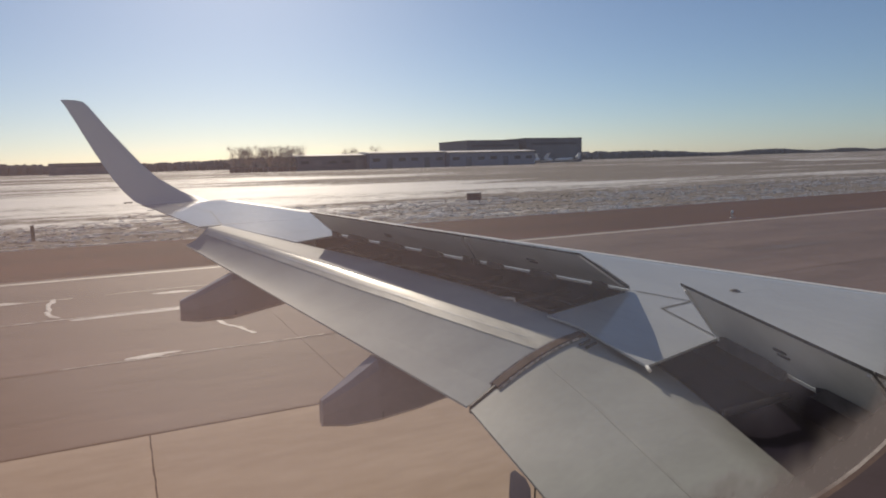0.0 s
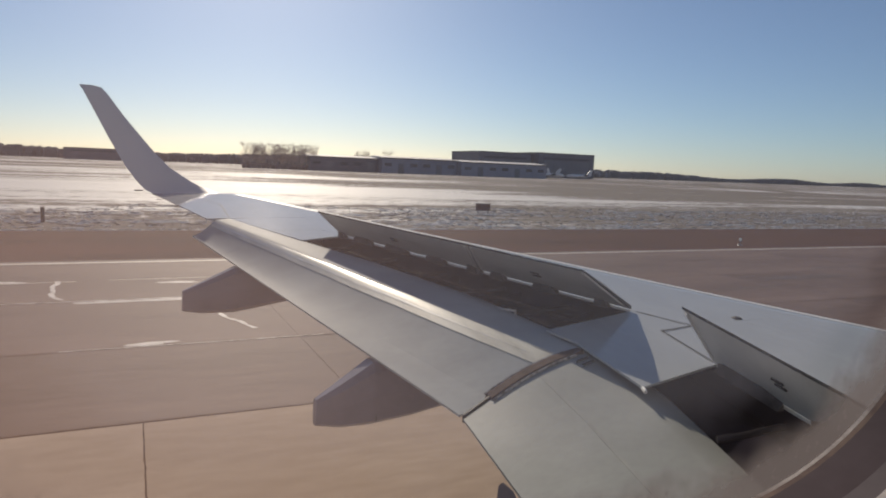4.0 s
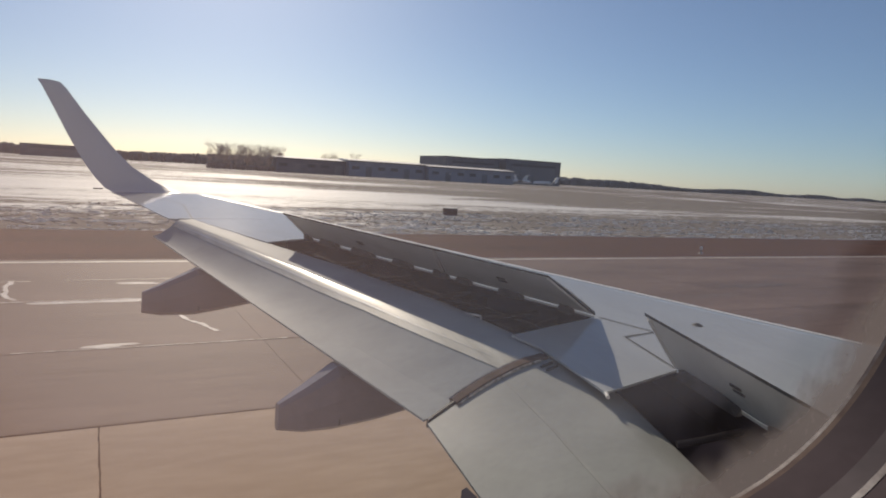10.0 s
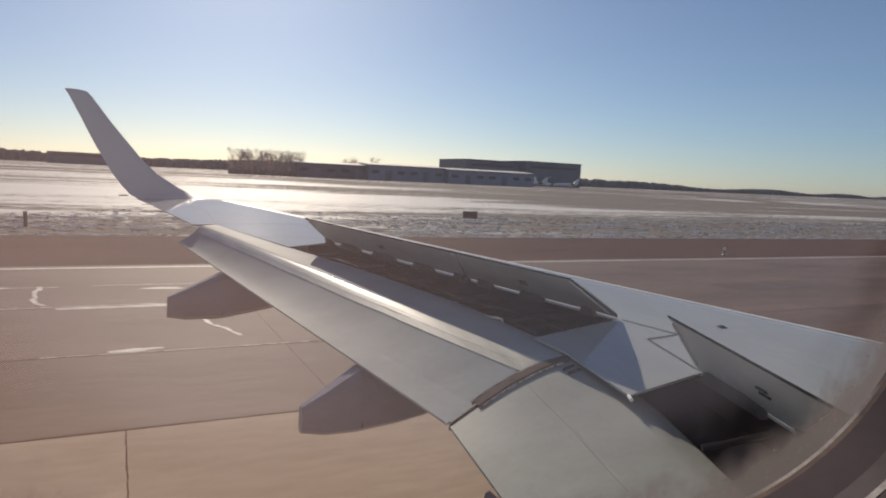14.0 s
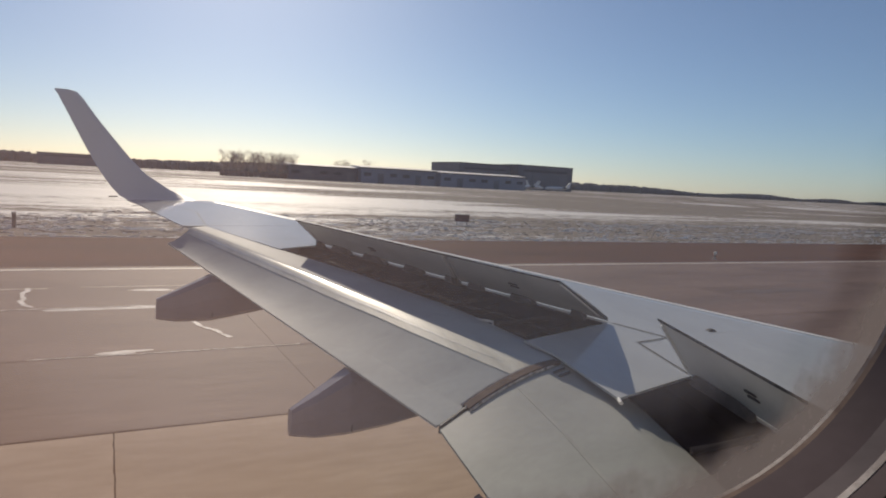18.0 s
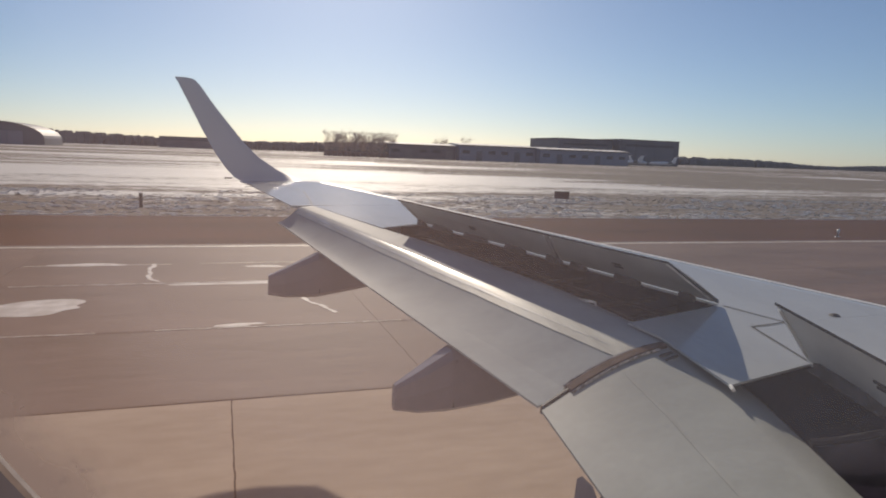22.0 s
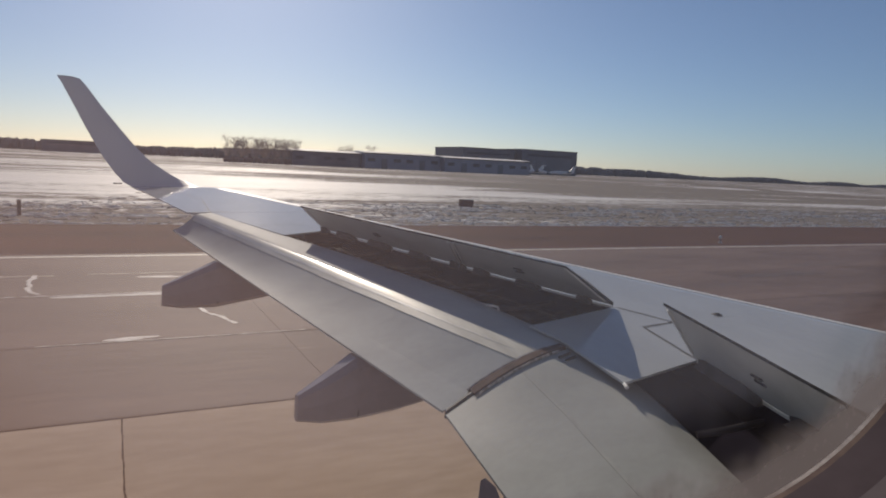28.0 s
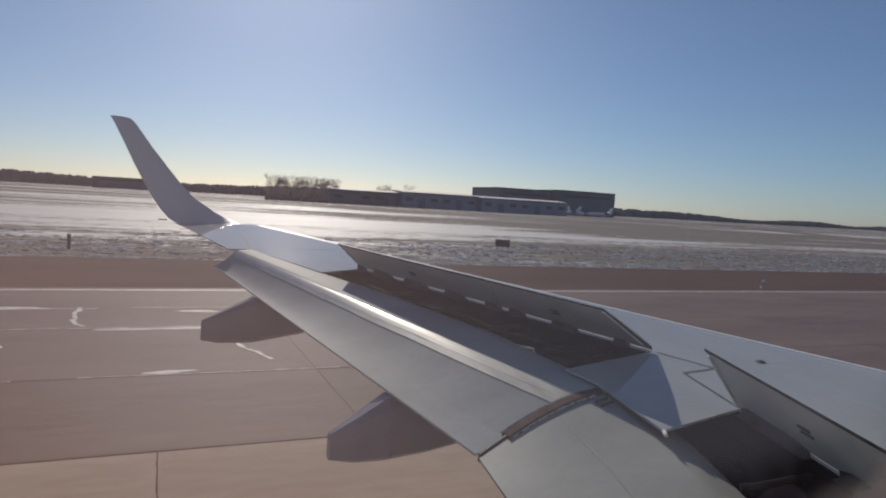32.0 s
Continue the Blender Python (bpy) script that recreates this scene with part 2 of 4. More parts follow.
part("rear_panel", rear_panel(3.36, 4.079, -0.17, -0.069), WING_GREY, wing)
part("rear_panel", rear_panel(4.0805, 4.60, -0.0705, -0.26), WING_GREY, wing)
part("rear_panel", rear_panel(8.32, 8.72, -0.22, 0.0), WING_GREY, wing)

# bays under the spoilers, the shade in them put into near-black colours
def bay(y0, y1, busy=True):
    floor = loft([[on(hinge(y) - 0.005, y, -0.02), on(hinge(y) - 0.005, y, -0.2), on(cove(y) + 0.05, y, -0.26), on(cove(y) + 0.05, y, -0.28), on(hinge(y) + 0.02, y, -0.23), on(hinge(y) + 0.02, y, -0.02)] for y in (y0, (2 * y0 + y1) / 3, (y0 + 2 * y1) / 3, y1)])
    b = part("spoiler_bay", floor, BAY_SHADE, airliner, "open bay with ribs and tubes, shade put into its near-black colour")
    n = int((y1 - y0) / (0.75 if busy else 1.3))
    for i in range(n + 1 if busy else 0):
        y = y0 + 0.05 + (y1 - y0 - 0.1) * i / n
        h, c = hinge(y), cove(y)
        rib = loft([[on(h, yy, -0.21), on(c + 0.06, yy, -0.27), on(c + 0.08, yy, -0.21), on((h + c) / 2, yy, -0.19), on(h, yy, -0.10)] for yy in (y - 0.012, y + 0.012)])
        part("rib", rib, BAY_SHADE, b)
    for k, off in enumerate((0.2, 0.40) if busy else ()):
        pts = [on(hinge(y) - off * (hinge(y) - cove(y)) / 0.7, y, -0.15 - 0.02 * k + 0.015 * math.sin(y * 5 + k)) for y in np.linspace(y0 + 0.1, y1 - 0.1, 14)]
        part("tube", tube_bm(pts, 0.012 + 0.004 * k, 6), TUBE_SHADE, b, "thin metal pipe")
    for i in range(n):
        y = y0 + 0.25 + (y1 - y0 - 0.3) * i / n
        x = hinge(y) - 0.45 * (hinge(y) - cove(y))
        part("actuator", tube_bm([on(hinge(y) - 0.05, y, -0.10), on(x, y + 0.04, -0.13), on(x - 0.12, y + 0.1, -0.16)], 0.022, 8), TUBE_SHADE, b)
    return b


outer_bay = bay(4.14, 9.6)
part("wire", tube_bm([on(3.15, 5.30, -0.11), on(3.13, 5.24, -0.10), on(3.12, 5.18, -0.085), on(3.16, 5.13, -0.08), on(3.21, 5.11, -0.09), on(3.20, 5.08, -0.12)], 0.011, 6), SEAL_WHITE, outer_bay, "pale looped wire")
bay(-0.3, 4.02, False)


def spoiler(y0, y1, c0, c1, brackets):
    """A panel hinged between two stations, raised until its rear corners stand at c0 and c1; brackets: stations that its hinge brackets fill."""
    h0, h1 = on(hinge(y0) - 0.03, y0, 0.02), on(hinge(y1) - 0.03, y1, 0.02)
    c0, c1 = Vector(c0), Vector(c1)
    axis = (h1 - h0).normalized()
    aft = Vector((-1, 0, -INCIDENCE))
    aft = (aft - axis * aft.dot(axis)).normalized()
    out = (c0 + c1) / 2 - (h0 + h1) / 2
    out = (out - axis * out.dot(axis)).normalized()
    nrm = out.cross(axis).normalized()
    if nrm.z < 0:
        nrm = -nrm
    secs = []
    for f, t in ((0, 0.012), (0.08, 0.03), (0.6, 0.03), (1.0, 0.008)):
        a, b = h0.lerp(c0, f), h1.lerp(c1, f)
        secs.append([a, b, b + nrm * t, a + nrm * t])
    s = part("spoiler", loft(secs), SPOILER_UNDER, airliner, "raised spoiler panel, shaded grey underside")
    # stiffeners and small fittings on the underside
    edge = loft([[c0 - nrm * 0.004, c0 + nrm * 0.012, c0 + out * 0.02 + nrm * 0.006], [c1 - nrm * 0.004, c1 + nrm * 0.012, c1 + out * 0.02 + nrm * 0.006]])
    part("edge_seal", edge, SEAM_DARK, s, "dark rubber edge")
    side = loft([[h0 - nrm * 0.003, h0 + nrm * 0.03, h0 + axis * -0.012], [c0 - nrm * 0.003, c0 + nrm * 0.012, c0 + axis * -0.012]])
    part("edge_seal", side, SEAM_DARK, s, "dark rubber edge")
    for ya, yb in brackets:
        pa, pb = h0.lerp(h1, (ya - y0) / (y1 - y0)), h0.lerp(h1, (yb - y0) / (y1 - y0))
        p, w = (pa + pb) / 2, (pb - pa).length / 2
        br = loft([[p + axis * -w - Vector((0, 0, 0.035)), p + axis * w - Vector((0, 0, 0.035)), p + axis * w + out * 0.02, p - axis * w + out * 0.02],
                   [p + axis * -w + aft * 0.05 - Vector((0, 0, 0.04)), p + axis * w + aft * 0.05 - Vector((0, 0, 0.04)), p + axis * w * 0.6 + out * 0.09 - nrm * 0.005, p - axis * w * 0.6 + out * 0.09 - nrm * 0.005]])
        part("hinge_bracket", br, BRACKET_GREY, s)
    for f in (0.02, 0.98):
        p0, p1 = h0.lerp(h1, f), c0.lerp(c1, f)
        bar = loft([[p0.lerp(p1, g) - axis * 0.012, p0.lerp(p1, g) + axis * 0.012, p0.lerp(p1, g) + axis * 0.012 - nrm * 0.012, p0.lerp(p1, g) - axis * 0.012 - nrm * 0.012] for g in (0.12, 0.95)])
        part("stiffener", bar, SPOILER_UNDER, s)
    for dq in (0.0, 0.09):
        q = h0.lerp(h1, 0.5).lerp(c0.lerp(c1, 0.5), 0.42 + dq)
        part("fitting", loft([[q - axis * 0.05, q + axis * 0.05, q + axis * 0.05 - nrm * 0.010, q - axis * 0.05 - nrm * 0.010], [q - axis * 0.045 + out * 0.018, q + axis * 0.045 + out * 0.018, q + axis * 0.045 + out * 0.018 - nrm * 0.008, q - axis * 0.045 + out * 0.018 - nrm * 0.008]]), BRACKET_GREY, s)
    return s


REAR_IN, REAR_JOINT, REAR_OUT = (3.334, 4.327, -0.741), (2.931, 5.601, -0.700), (2.13, 8.13, -0.62)
spoiler(4.60, 6.20, REAR_IN, REAR_JOINT, ((4.778, 4.922), (5.283, 5.563), (5.856, 6.044), (6.143, 6.20)))
spoiler(6.203, 8.33, REAR_JOINT, REAR_OUT, ((6.21, 6.333), (6.614, 6.908), (7.158, 7.54), (7.725, 8.06), (8.19, 8.32)))
# very wide brackets here: the hinge line's shadow put into dark shapes
spoiler(1.75, 3.36, (3.061, 1.799, -0.963), (3.345, 3.245, -0.816), ((1.80, 2.44), (2.66, 3.30)))
spoiler(-0.3, 1.73, (2.651, -0.251, -1.142), (3.057, 1.779, -0.964), ((0.0, 0.3), (1.0, 1.3)))

# ---------------------------------------------------------------- flaps
def flap_trail(y):
    return interp(y, [2.0, 3.0, 3.72, 9.63], [1.80, 1.92, 2.00, 0.80])


def flap_drop(y):
    return interp(y, [0, 3.7, 9.6], [-0.32, -0.29, -0.215])


def flap_front(y):
    """How far the flap's nose lies under the fixed wing's surface."""
    return interp(y, [0, 3.0, 3.9, 4.0, 9.7], [-0.11, -0.085, -0.045, -0.03, 0.0])


def crest_at(y0, sharp):
    """Share of the chord at which a flap's crest lies, and half the width of its rounding."""
    return (interp(y0, [3.99, 4.6, 5.3, 6.2, 7.2, 9.72], [0.20, 0.265, 0.33, 0.385, 0.41, 0.41]), 0.075) if sharp else (0.42, 0.34)


def flap_z(y0, f, sharp):
    """Height of a flap's upper face against the wing's surface at the share f of its chord."""
    c, t = cove(y0), flap_trail(y0 - 0.2)
    d, z0 = abs(flap_drop(y0)), flap_front(y0)
    k, w = crest_at(y0, sharp)
    if f <= 0:
        return z0 - 0.5 * abs(f) ** 1.3
    slope = (d + z0 - 0.01) / (1 - k)
    u = min(max((f - k + w) / (2 * w), 0), 1)
    drop = w * u * u + max(0, f - k - w)
    if sharp:  # steeper behind the crest, easing towards the rear edge
        drop = (1 - k) * (1 - max(0, 1 - drop / (1 - k)) ** 1.6)
    return z0 - 0.01 * min(f / k, 1) - slope * drop


def flap_section(y0, skew, sharp):
    """Section of a flap at a station; its rear runs inboard by skew. A sharp one has a narrow rounded crest."""
    c, t = cove(y0), flap_trail(y0 - skew)
    k, w = crest_at(y0, sharp)
    pts = []
    for f in (-0.30, -0.16, -0.06, 0.0, 0.3 * (k - w), 0.7 * (k - w), k - w, k - 0.75 * w, k - 0.5 * w, k - 0.25 * w, k, k + 0.25 * w, k + 0.5 * w, k + 0.75 * w, k + w, *(k + w + (1 - k - w) * g for g in (0.07, 0.14, 0.25, 0.45, 0.7, 0.92)), 1.0):
        pts.append(on(c + (t - c) * f, y0 - skew * max(f, 0), flap_z(y0, f, sharp)))
    d = abs(flap_drop(y0))
    low = [on(c + (t - c) * f, y0 - skew * f, -d * f - 0.012 - (0.15 if f < 0.7 else 0.03) * (1 - f * 0.9)) for f in (1.0, 0.8, 0.45, 0.1)]
    return pts + low


of = part("outboard_flap", loft([flap_section(y, interp(y, [3.99, 9.72], [0.25, 0.08]), True) for y in np.linspace(3.99, 9.72, 18)]), FLAP_GREY, airliner, "lowered grey flap with a bright upper edge", smooth=False)
inf = part("inboard_flap", loft([flap_section(y, interp(y, [0, 3.92], [0.0, 0.25]), False) for y in np.linspace(-0.3, 3.93, 14)]), INBOARD_GREY, airliner, "lowered pale grey inboard flap")
for fl in (of, inf):
    me = fl.data
    me.polygons.foreach_set("use_smooth", [len(p.vertices) == 4 for p in me.polygons])
    me.set_sharp_from_angle(angle=radians(30))

# strip on the outboard flap's crest: the sun's sheen painted as a cream band
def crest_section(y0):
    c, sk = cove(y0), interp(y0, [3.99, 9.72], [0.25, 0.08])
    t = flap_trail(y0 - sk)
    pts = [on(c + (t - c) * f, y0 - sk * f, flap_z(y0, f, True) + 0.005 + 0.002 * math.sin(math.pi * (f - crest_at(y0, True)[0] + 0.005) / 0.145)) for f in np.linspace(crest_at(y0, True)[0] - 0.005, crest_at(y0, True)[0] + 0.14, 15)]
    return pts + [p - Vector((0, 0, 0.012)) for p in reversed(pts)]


# narrow white line, the painted core of the glint
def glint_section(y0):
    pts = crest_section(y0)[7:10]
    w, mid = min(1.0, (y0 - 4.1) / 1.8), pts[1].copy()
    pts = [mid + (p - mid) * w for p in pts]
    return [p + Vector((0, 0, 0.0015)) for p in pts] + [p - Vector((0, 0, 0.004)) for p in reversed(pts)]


part("sheen_strip", loft([crest_section(y) for y in np.linspace(3.995, 9.66, 18)]), CREST_SHEEN, of, "cream strip along the flap crest, sun sheen put into its colour", smooth=True)
part("crest_glint", loft([glint_section(y) for y in np.linspace(4.2, 9.4, 18)]), CREST_GLINT, of, "white line along the crest strip, a painted sun glint", smooth=True)

# faint pale ridge along the inboard flap
def ridge_section(y0):
    c, sk = cove(y0), interp(y0, [0, 3.92], [0.0, 0.25])
    t = flap_trail(y0 - sk)
    pts = [on(c + (t - c) * f, y0 - sk * f, flap_z(y0, f, False) + 0.002) for f in (0.432, 0.438, 0.444, 0.45)]
    return pts + [p - Vector((0, 0, 0.010)) for p in reversed(pts)]


part("ridge", loft([ridge_section(y) for y in np.linspace(0.0, 3.88, 12)]), RIDGE_PALE, inf, "faint pale ridge")

# rubber seal between the flaps and the slit behind it
def gap_at(f, dz=0.0):
    y0, sk = 3.96, 0.25
    c, t = cove(y0), flap_trail(y0 - sk)
    return on(c + (t - c) * f, y0 - sk * f, max(flap_z(y0, f, True), flap_z(y0, f, False)) + 0.005 + dz)


def strip_section(f, half, low, high):
    p = gap_at(f)
    return [p + Vector((0, -half, low)), p + Vector((0, -half * 0.7, high)), p + Vector((0, half * 0.7, high)), p + Vector((0, half, low))]


seal = part("flap_seal", loft([strip_section(f, 0.058, -0.035, 0.008) for f in np.linspace(0.02, 0.80, 18)]), SEAL_RUBBER, of, "brown rubber flap seal")
for s_ in (-1, 1):
    part("seal_edge", tube_bm([gap_at(f, -0.004) + Vector((0, 0.060 * s_, 0)) for f in np.linspace(0.1, 0.8, 14)], 0.009, 5), SEAL_EDGE, seal, "pale worn seal edge")
part("gap_filler", loft([strip_section(f, 0.013, -0.05, 0.004) for f in (0.79, 0.9, 0.99)]), SEAM_DARK, of, "dark slit behind the seal")
for dy in (0.13, 0.20):
    part("slot", tube_bm([on(cove(3.9) - 0.06, 3.93 - dy, -0.027), on(cove(3.9) - 0.17, 3.91 - dy, -0.040)], 0.010, 5), SEAM_DARK, inf)

# flap track fairings
def fairing(y, tail, z_top, z_bot, width=0.15):
    """A canoe with a blunt tail that hangs below the flap's trailing edge."""
    secs = []
    te = flap_trail(y)
    for u, bot, w in ((0.0, 0.0, 0.35), (0.2, -0.03, 0.7), (te - tail, -0.025, 0.95), (0.8, 0.02, 1.0), (1.3, 0.12, 0.95), (1.8, 0.26, 0.7), (2.1, 0.4, 0.3)):
        x = tail + u
        under = on(x, y, flap_drop(y) if x < te else interp(x, [te, cove(y)], [flap_drop(y), -0.26])).z - 0.035
        zt = z_top + (under - z_top) * min(1.0, u / (te - tail))
        zb, h = min(z_bot + bot, zt - 0.03), width * w
        secs.append([(x, y - h * 0.5, zt), (x, y - h * 0.92, zt - 0.12 * (zt - zb)), (x, y - h, (zt + zb) / 2), (x, y - h * 0.8, zb + 0.1 * (zt - zb)), (x, y - h * 0.3, zb), (x, y + h * 0.3, zb), (x, y + h * 0.8, zb + 0.1 * (zt - zb)), (x, y + h, (zt + zb) / 2), (x, y + h * 0.92, zt - 0.12 * (zt - zb)), (x, y + h * 0.5, zt)])
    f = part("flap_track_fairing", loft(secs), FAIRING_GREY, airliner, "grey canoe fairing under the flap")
    a, b = Vector(secs[2][1]), Vector(secs[2][3])
    part("joint_band", tube_bm([a + Vector((0.03, 0.002, 0)), (a + b) / 2 + Vector((0.03, -0.004, 0)), b + Vector((0.03, 0, 0))], 0.005, 5), SEAM_DARK, f)
    return f


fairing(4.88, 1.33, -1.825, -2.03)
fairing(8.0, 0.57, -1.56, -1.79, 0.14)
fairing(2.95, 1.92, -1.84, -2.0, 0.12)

# ---------------------------------------------------------------- winglet
def winglet_ring(y, z, te, le, t):
    c = le - te
    o = Vector((0, -0.75, 0.35)) * t
    return [Vector((te, y, z)), Vector((te + 0.35 * c, y, z)) + o * 0.8, Vector((te + 0.75 * c, y, z)) + o, Vector((te + 0.95 * c, y, z)) + o * 0.5,
            Vector((le, y, z)), Vector((te + 0.95 * c, y, z)) - o * 0.5, Vector((te + 0.75 * c, y, z)) - o, Vector((te + 0.35 * c, y, z)) - o * 0.8]


rings = [winglet_ring(*a) for a in ((12.30, -0.715, 0.38, 1.62, 0.055), (12.48, -0.66, 0.25, 1.40, 0.055), (12.62, -0.50, 0.10, 1.02, 0.05), (12.78, -0.28, -0.06, 0.66, 0.045), (12.92, -0.05, -0.195, 0.43, 0.04),
                                    (13.04, 0.20, -0.335, 0.22, 0.035), (13.20, 0.58, -0.53, -0.09, 0.03), (13.36, 0.96, -0.73, -0.37, 0.024), (13.40, 1.05, -0.79, -0.46, 0.018), (13.41, 1.07, -0.79, -0.55, 0.01))]
wl = part("winglet", loft(rings), WINGLET_PAINT, airliner, "upswept blended winglet, grey in its own shade", smooth=True)
part("static_wick", tube_bm([(0.22, 12.45, -0.67), (0.08, 12.45, -0.675)], 0.012, 6), SEAM_DARK, wl)
for y in (10.2, 11.0, 11.7):
    part("static_wick", tube_bm([on(trail(y) + 0.02, y, -0.01), on(trail(y) - 0.12, y, -0.015)], 0.005, 5), SEAM_DARK, wing)

# ---------------------------------------------------------------- seams and marks on the skin
def seam(points, width=0.012, parent=None):
    bm = bmesh.new()
    for (x0, y0), (x1, y1) in zip(points, points[1:]):
        d = Vector((x1 - x0, y1 - y0)).normalized() * width / 2
        n = Vector((-d.y, d.x))
        q = [(x0 - d.x + n.x, y0 - d.y + n.y), (x1 + d.x + n.x, y1 + d.y + n.y), (x1 + d.x - n.x, y1 + d.y - n.y), (x0 - d.x - n.x, y0 - d.y - n.y)]
        bm.faces.new([bm.verts.new(on(x, y, 0.0045)) for x, y in q])
    return part("panel_seam", bm, SEAM_DARK, parent or wing)


seam([(hinge(4.56), 4.56), (hinge(4.11) + 0.01, 4.10), (hinge(4.05), 4.06), (hinge(3.40), 3.40)], 0.016)
seam([(trail(9.8) + 0.32, 9.76), (trail(11) + 0.62, 11.0), (trail(12.1) + 0.42, 12.1)], 0.01)
seam([(trail(9.78) + 0.02, 9.752), (cove(9.74) + 0.25, 9.752)], 0.014)
seam([(cove(8.72) + 0.02, 8.73), (hinge(8.72) - 0.01, 8.73)], 0.008)
seam([(lead(10.6) - 0.75, 10.6), (trail(10.6) + 0.45, 10.62)], 0.006)
seam([(lead(12.0) - 0.5, 12.0), (trail(11.9) + 0.1, 12.02)], 0.006)


bm = bmesh.new()
bmesh.ops.create_cone(bm, cap_ends=True, segments=12, radius1=0.05, radius2=0.02, depth=0.016, matrix=Matrix.Translation(on(4.94, 4.17, 0.008)))
part("vent_boss", bm, BRACKET_GREY, wing, "small dark mast on the wing skin")
part("seal_tip", tube_bm([on(cove(3.19) + 0.01, 3.20, -0.010), on(cove(3.19) - 0.02, 3.14, -0.010)], 0.013, 8), SEAL_WHITE, wing)

# ---------------------------------------------------------------- fuselage side, window and cabin
WX, WZ = 0.112, 0.085


def oval(hw, hh, y, n=112, power=3.0):
    pts = []
    for i in range(n):
        a = 2 * math.pi * i / n
        c, s = math.cos(a), math.sin(a)
        pts.append(Vector((WX + hw * math.copysign(abs(c) ** (2 / power), c), y, WZ + hh * math.copysign(abs(s) ** (2 / power), s))))
    return pts


def ring_bm(profile):
    """A ring round the window from (half width, half height, y) stations, closed on itself."""
    secs = [oval(*p) for p in profile]
    return loft(secs + [secs[0]], caps=False)


def plate(y, x0, x1, z0, z1, hw, hh):
    """A flat wall with the window's hole."""
    hole = oval(hw, hh, y)
    outer = []
    for p in hole:
        d = Vector((p.x - WX, 0, p.z - WZ))
        k = min((x1 - WX) / d.x if d.x > 1e-6 else (x0 - WX) / d.x if d.x < -1e-6 else 9e9, (z1 - WZ) / d.z if d.z > 1e-6 else (z0 - WZ) / d.z if d.z < -1e-6 else 9e9)
        outer.append(Vector((WX + d.x * k, y, WZ + d.z * k)))
    return hole, outer


def window_wall(name, y0, y1, hw, hh, material, label):
    h0, o0 = plate(y0, -1.2, 1.4, -0.55, 0.65, hw, hh)
    h1, o1 = plate(y1, -1.2, 1.4, -0.55, 0.65, hw, hh)
    return part(name, loft([h0, o0, o1, h1, h0], caps=False), material, airliner, label)


window_wall("fuselage_skin", 0.150, 0.156, 0.33, 0.36, FUSELAGE, "white painted outer skin round the window")
window_wall("cabin_wall", 0.066, 0.076, 0.173, 0.200, CABIN_TRIM, "dark shaded cabin sidewall panel")
def band(y0, y1):
    """A ring of the window surround between two depths; its inner face narrows towards the pane."""
    a, b = (0.1632 + (0.1041 - y) * 0.0845 for y in (y0, y1))
    return ring_bm([(a, a + 0.027, y0), (b, b + 0.027, y1), (0.176, 0.203, y1), (0.176, 0.203, y0)])


wf = part("window_frame", band(0.0900, 0.1015), GASKET, airliner, "window surround, its shade put into a dark brown colour", smooth=True)
part("window_lip", band(0.1015, 0.1030), GASKET_SUNLIT, wf, "scuffed inner lip, sunlit tan put into its colour", smooth=True)
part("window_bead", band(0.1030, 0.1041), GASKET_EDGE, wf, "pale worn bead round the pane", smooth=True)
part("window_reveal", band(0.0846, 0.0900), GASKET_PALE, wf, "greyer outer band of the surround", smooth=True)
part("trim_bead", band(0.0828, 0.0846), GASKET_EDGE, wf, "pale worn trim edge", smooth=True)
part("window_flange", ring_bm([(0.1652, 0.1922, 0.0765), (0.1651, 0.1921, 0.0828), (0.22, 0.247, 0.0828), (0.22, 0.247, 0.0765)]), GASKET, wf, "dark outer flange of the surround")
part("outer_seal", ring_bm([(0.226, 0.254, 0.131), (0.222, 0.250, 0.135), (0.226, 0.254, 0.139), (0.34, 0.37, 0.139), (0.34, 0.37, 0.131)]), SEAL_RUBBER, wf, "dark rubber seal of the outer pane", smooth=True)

pane_mat = bpy.data.materials.new("acrylic_pane")
pane_mat.use_nodes = True
pn, pk = pane_mat.node_tree.nodes, pane_mat.node_tree.links
clear, haze, mix = pn.new("ShaderNodeBsdfTransparent"), pn.new("ShaderNodeBsdfTranslucent"), pn.new("ShaderNodeMixShader")
clear.inputs["Color"].default_value = (0.97, 0.96, 0.95, 1)
# the pane is clear in its middle and clouded by grime and fine scratches along its rim
ptc, pxyz = pn.new("ShaderNodeTexCoord"), pn.new("ShaderNodeSeparateXYZ")
pk.new(ptc.outputs["Object"], pxyz.inputs[0])


def pane_math(op, a, c, d=None):
    q = pn.new("ShaderNodeMath")
    q.operation = op
    for slot, v in enumerate((a, c, d)):
        if isinstance(v, (int, float)):
            q.inputs[slot].default_value = v
        elif v is not None:
            pk.new(v, q.inputs[slot])
    return q.outputs[0]


def cubed(axis, mid, half):
    return pane_math("POWER", pane_math("ABSOLUTE", pane_math("DIVIDE", pane_math("SUBTRACT", axis, mid), half), 0), 3.0)


rim = pane_math("POWER", pane_math("ADD", cubed(pxyz.outputs["X"], WX, 0.20), cubed(pxyz.outputs["Z"], WZ, 0.227)), 1 / 3)
scuff = pn.new("ShaderNodeTexNoise")
scuff.inputs["Scale"].default_value, scuff.inputs["Detail"].default_value = 55, 6
pk.new(ptc.outputs["Object"], scuff.inputs["Vector"])
edge_of = pane_math("ADD", rim, pane_math("MULTIPLY", pane_math("SUBTRACT", scuff.outputs["Fac"], 0.5), 0.11))
grime = pn.new("ShaderNodeMapRange")
grime.interpolation_type = "SMOOTHSTEP"
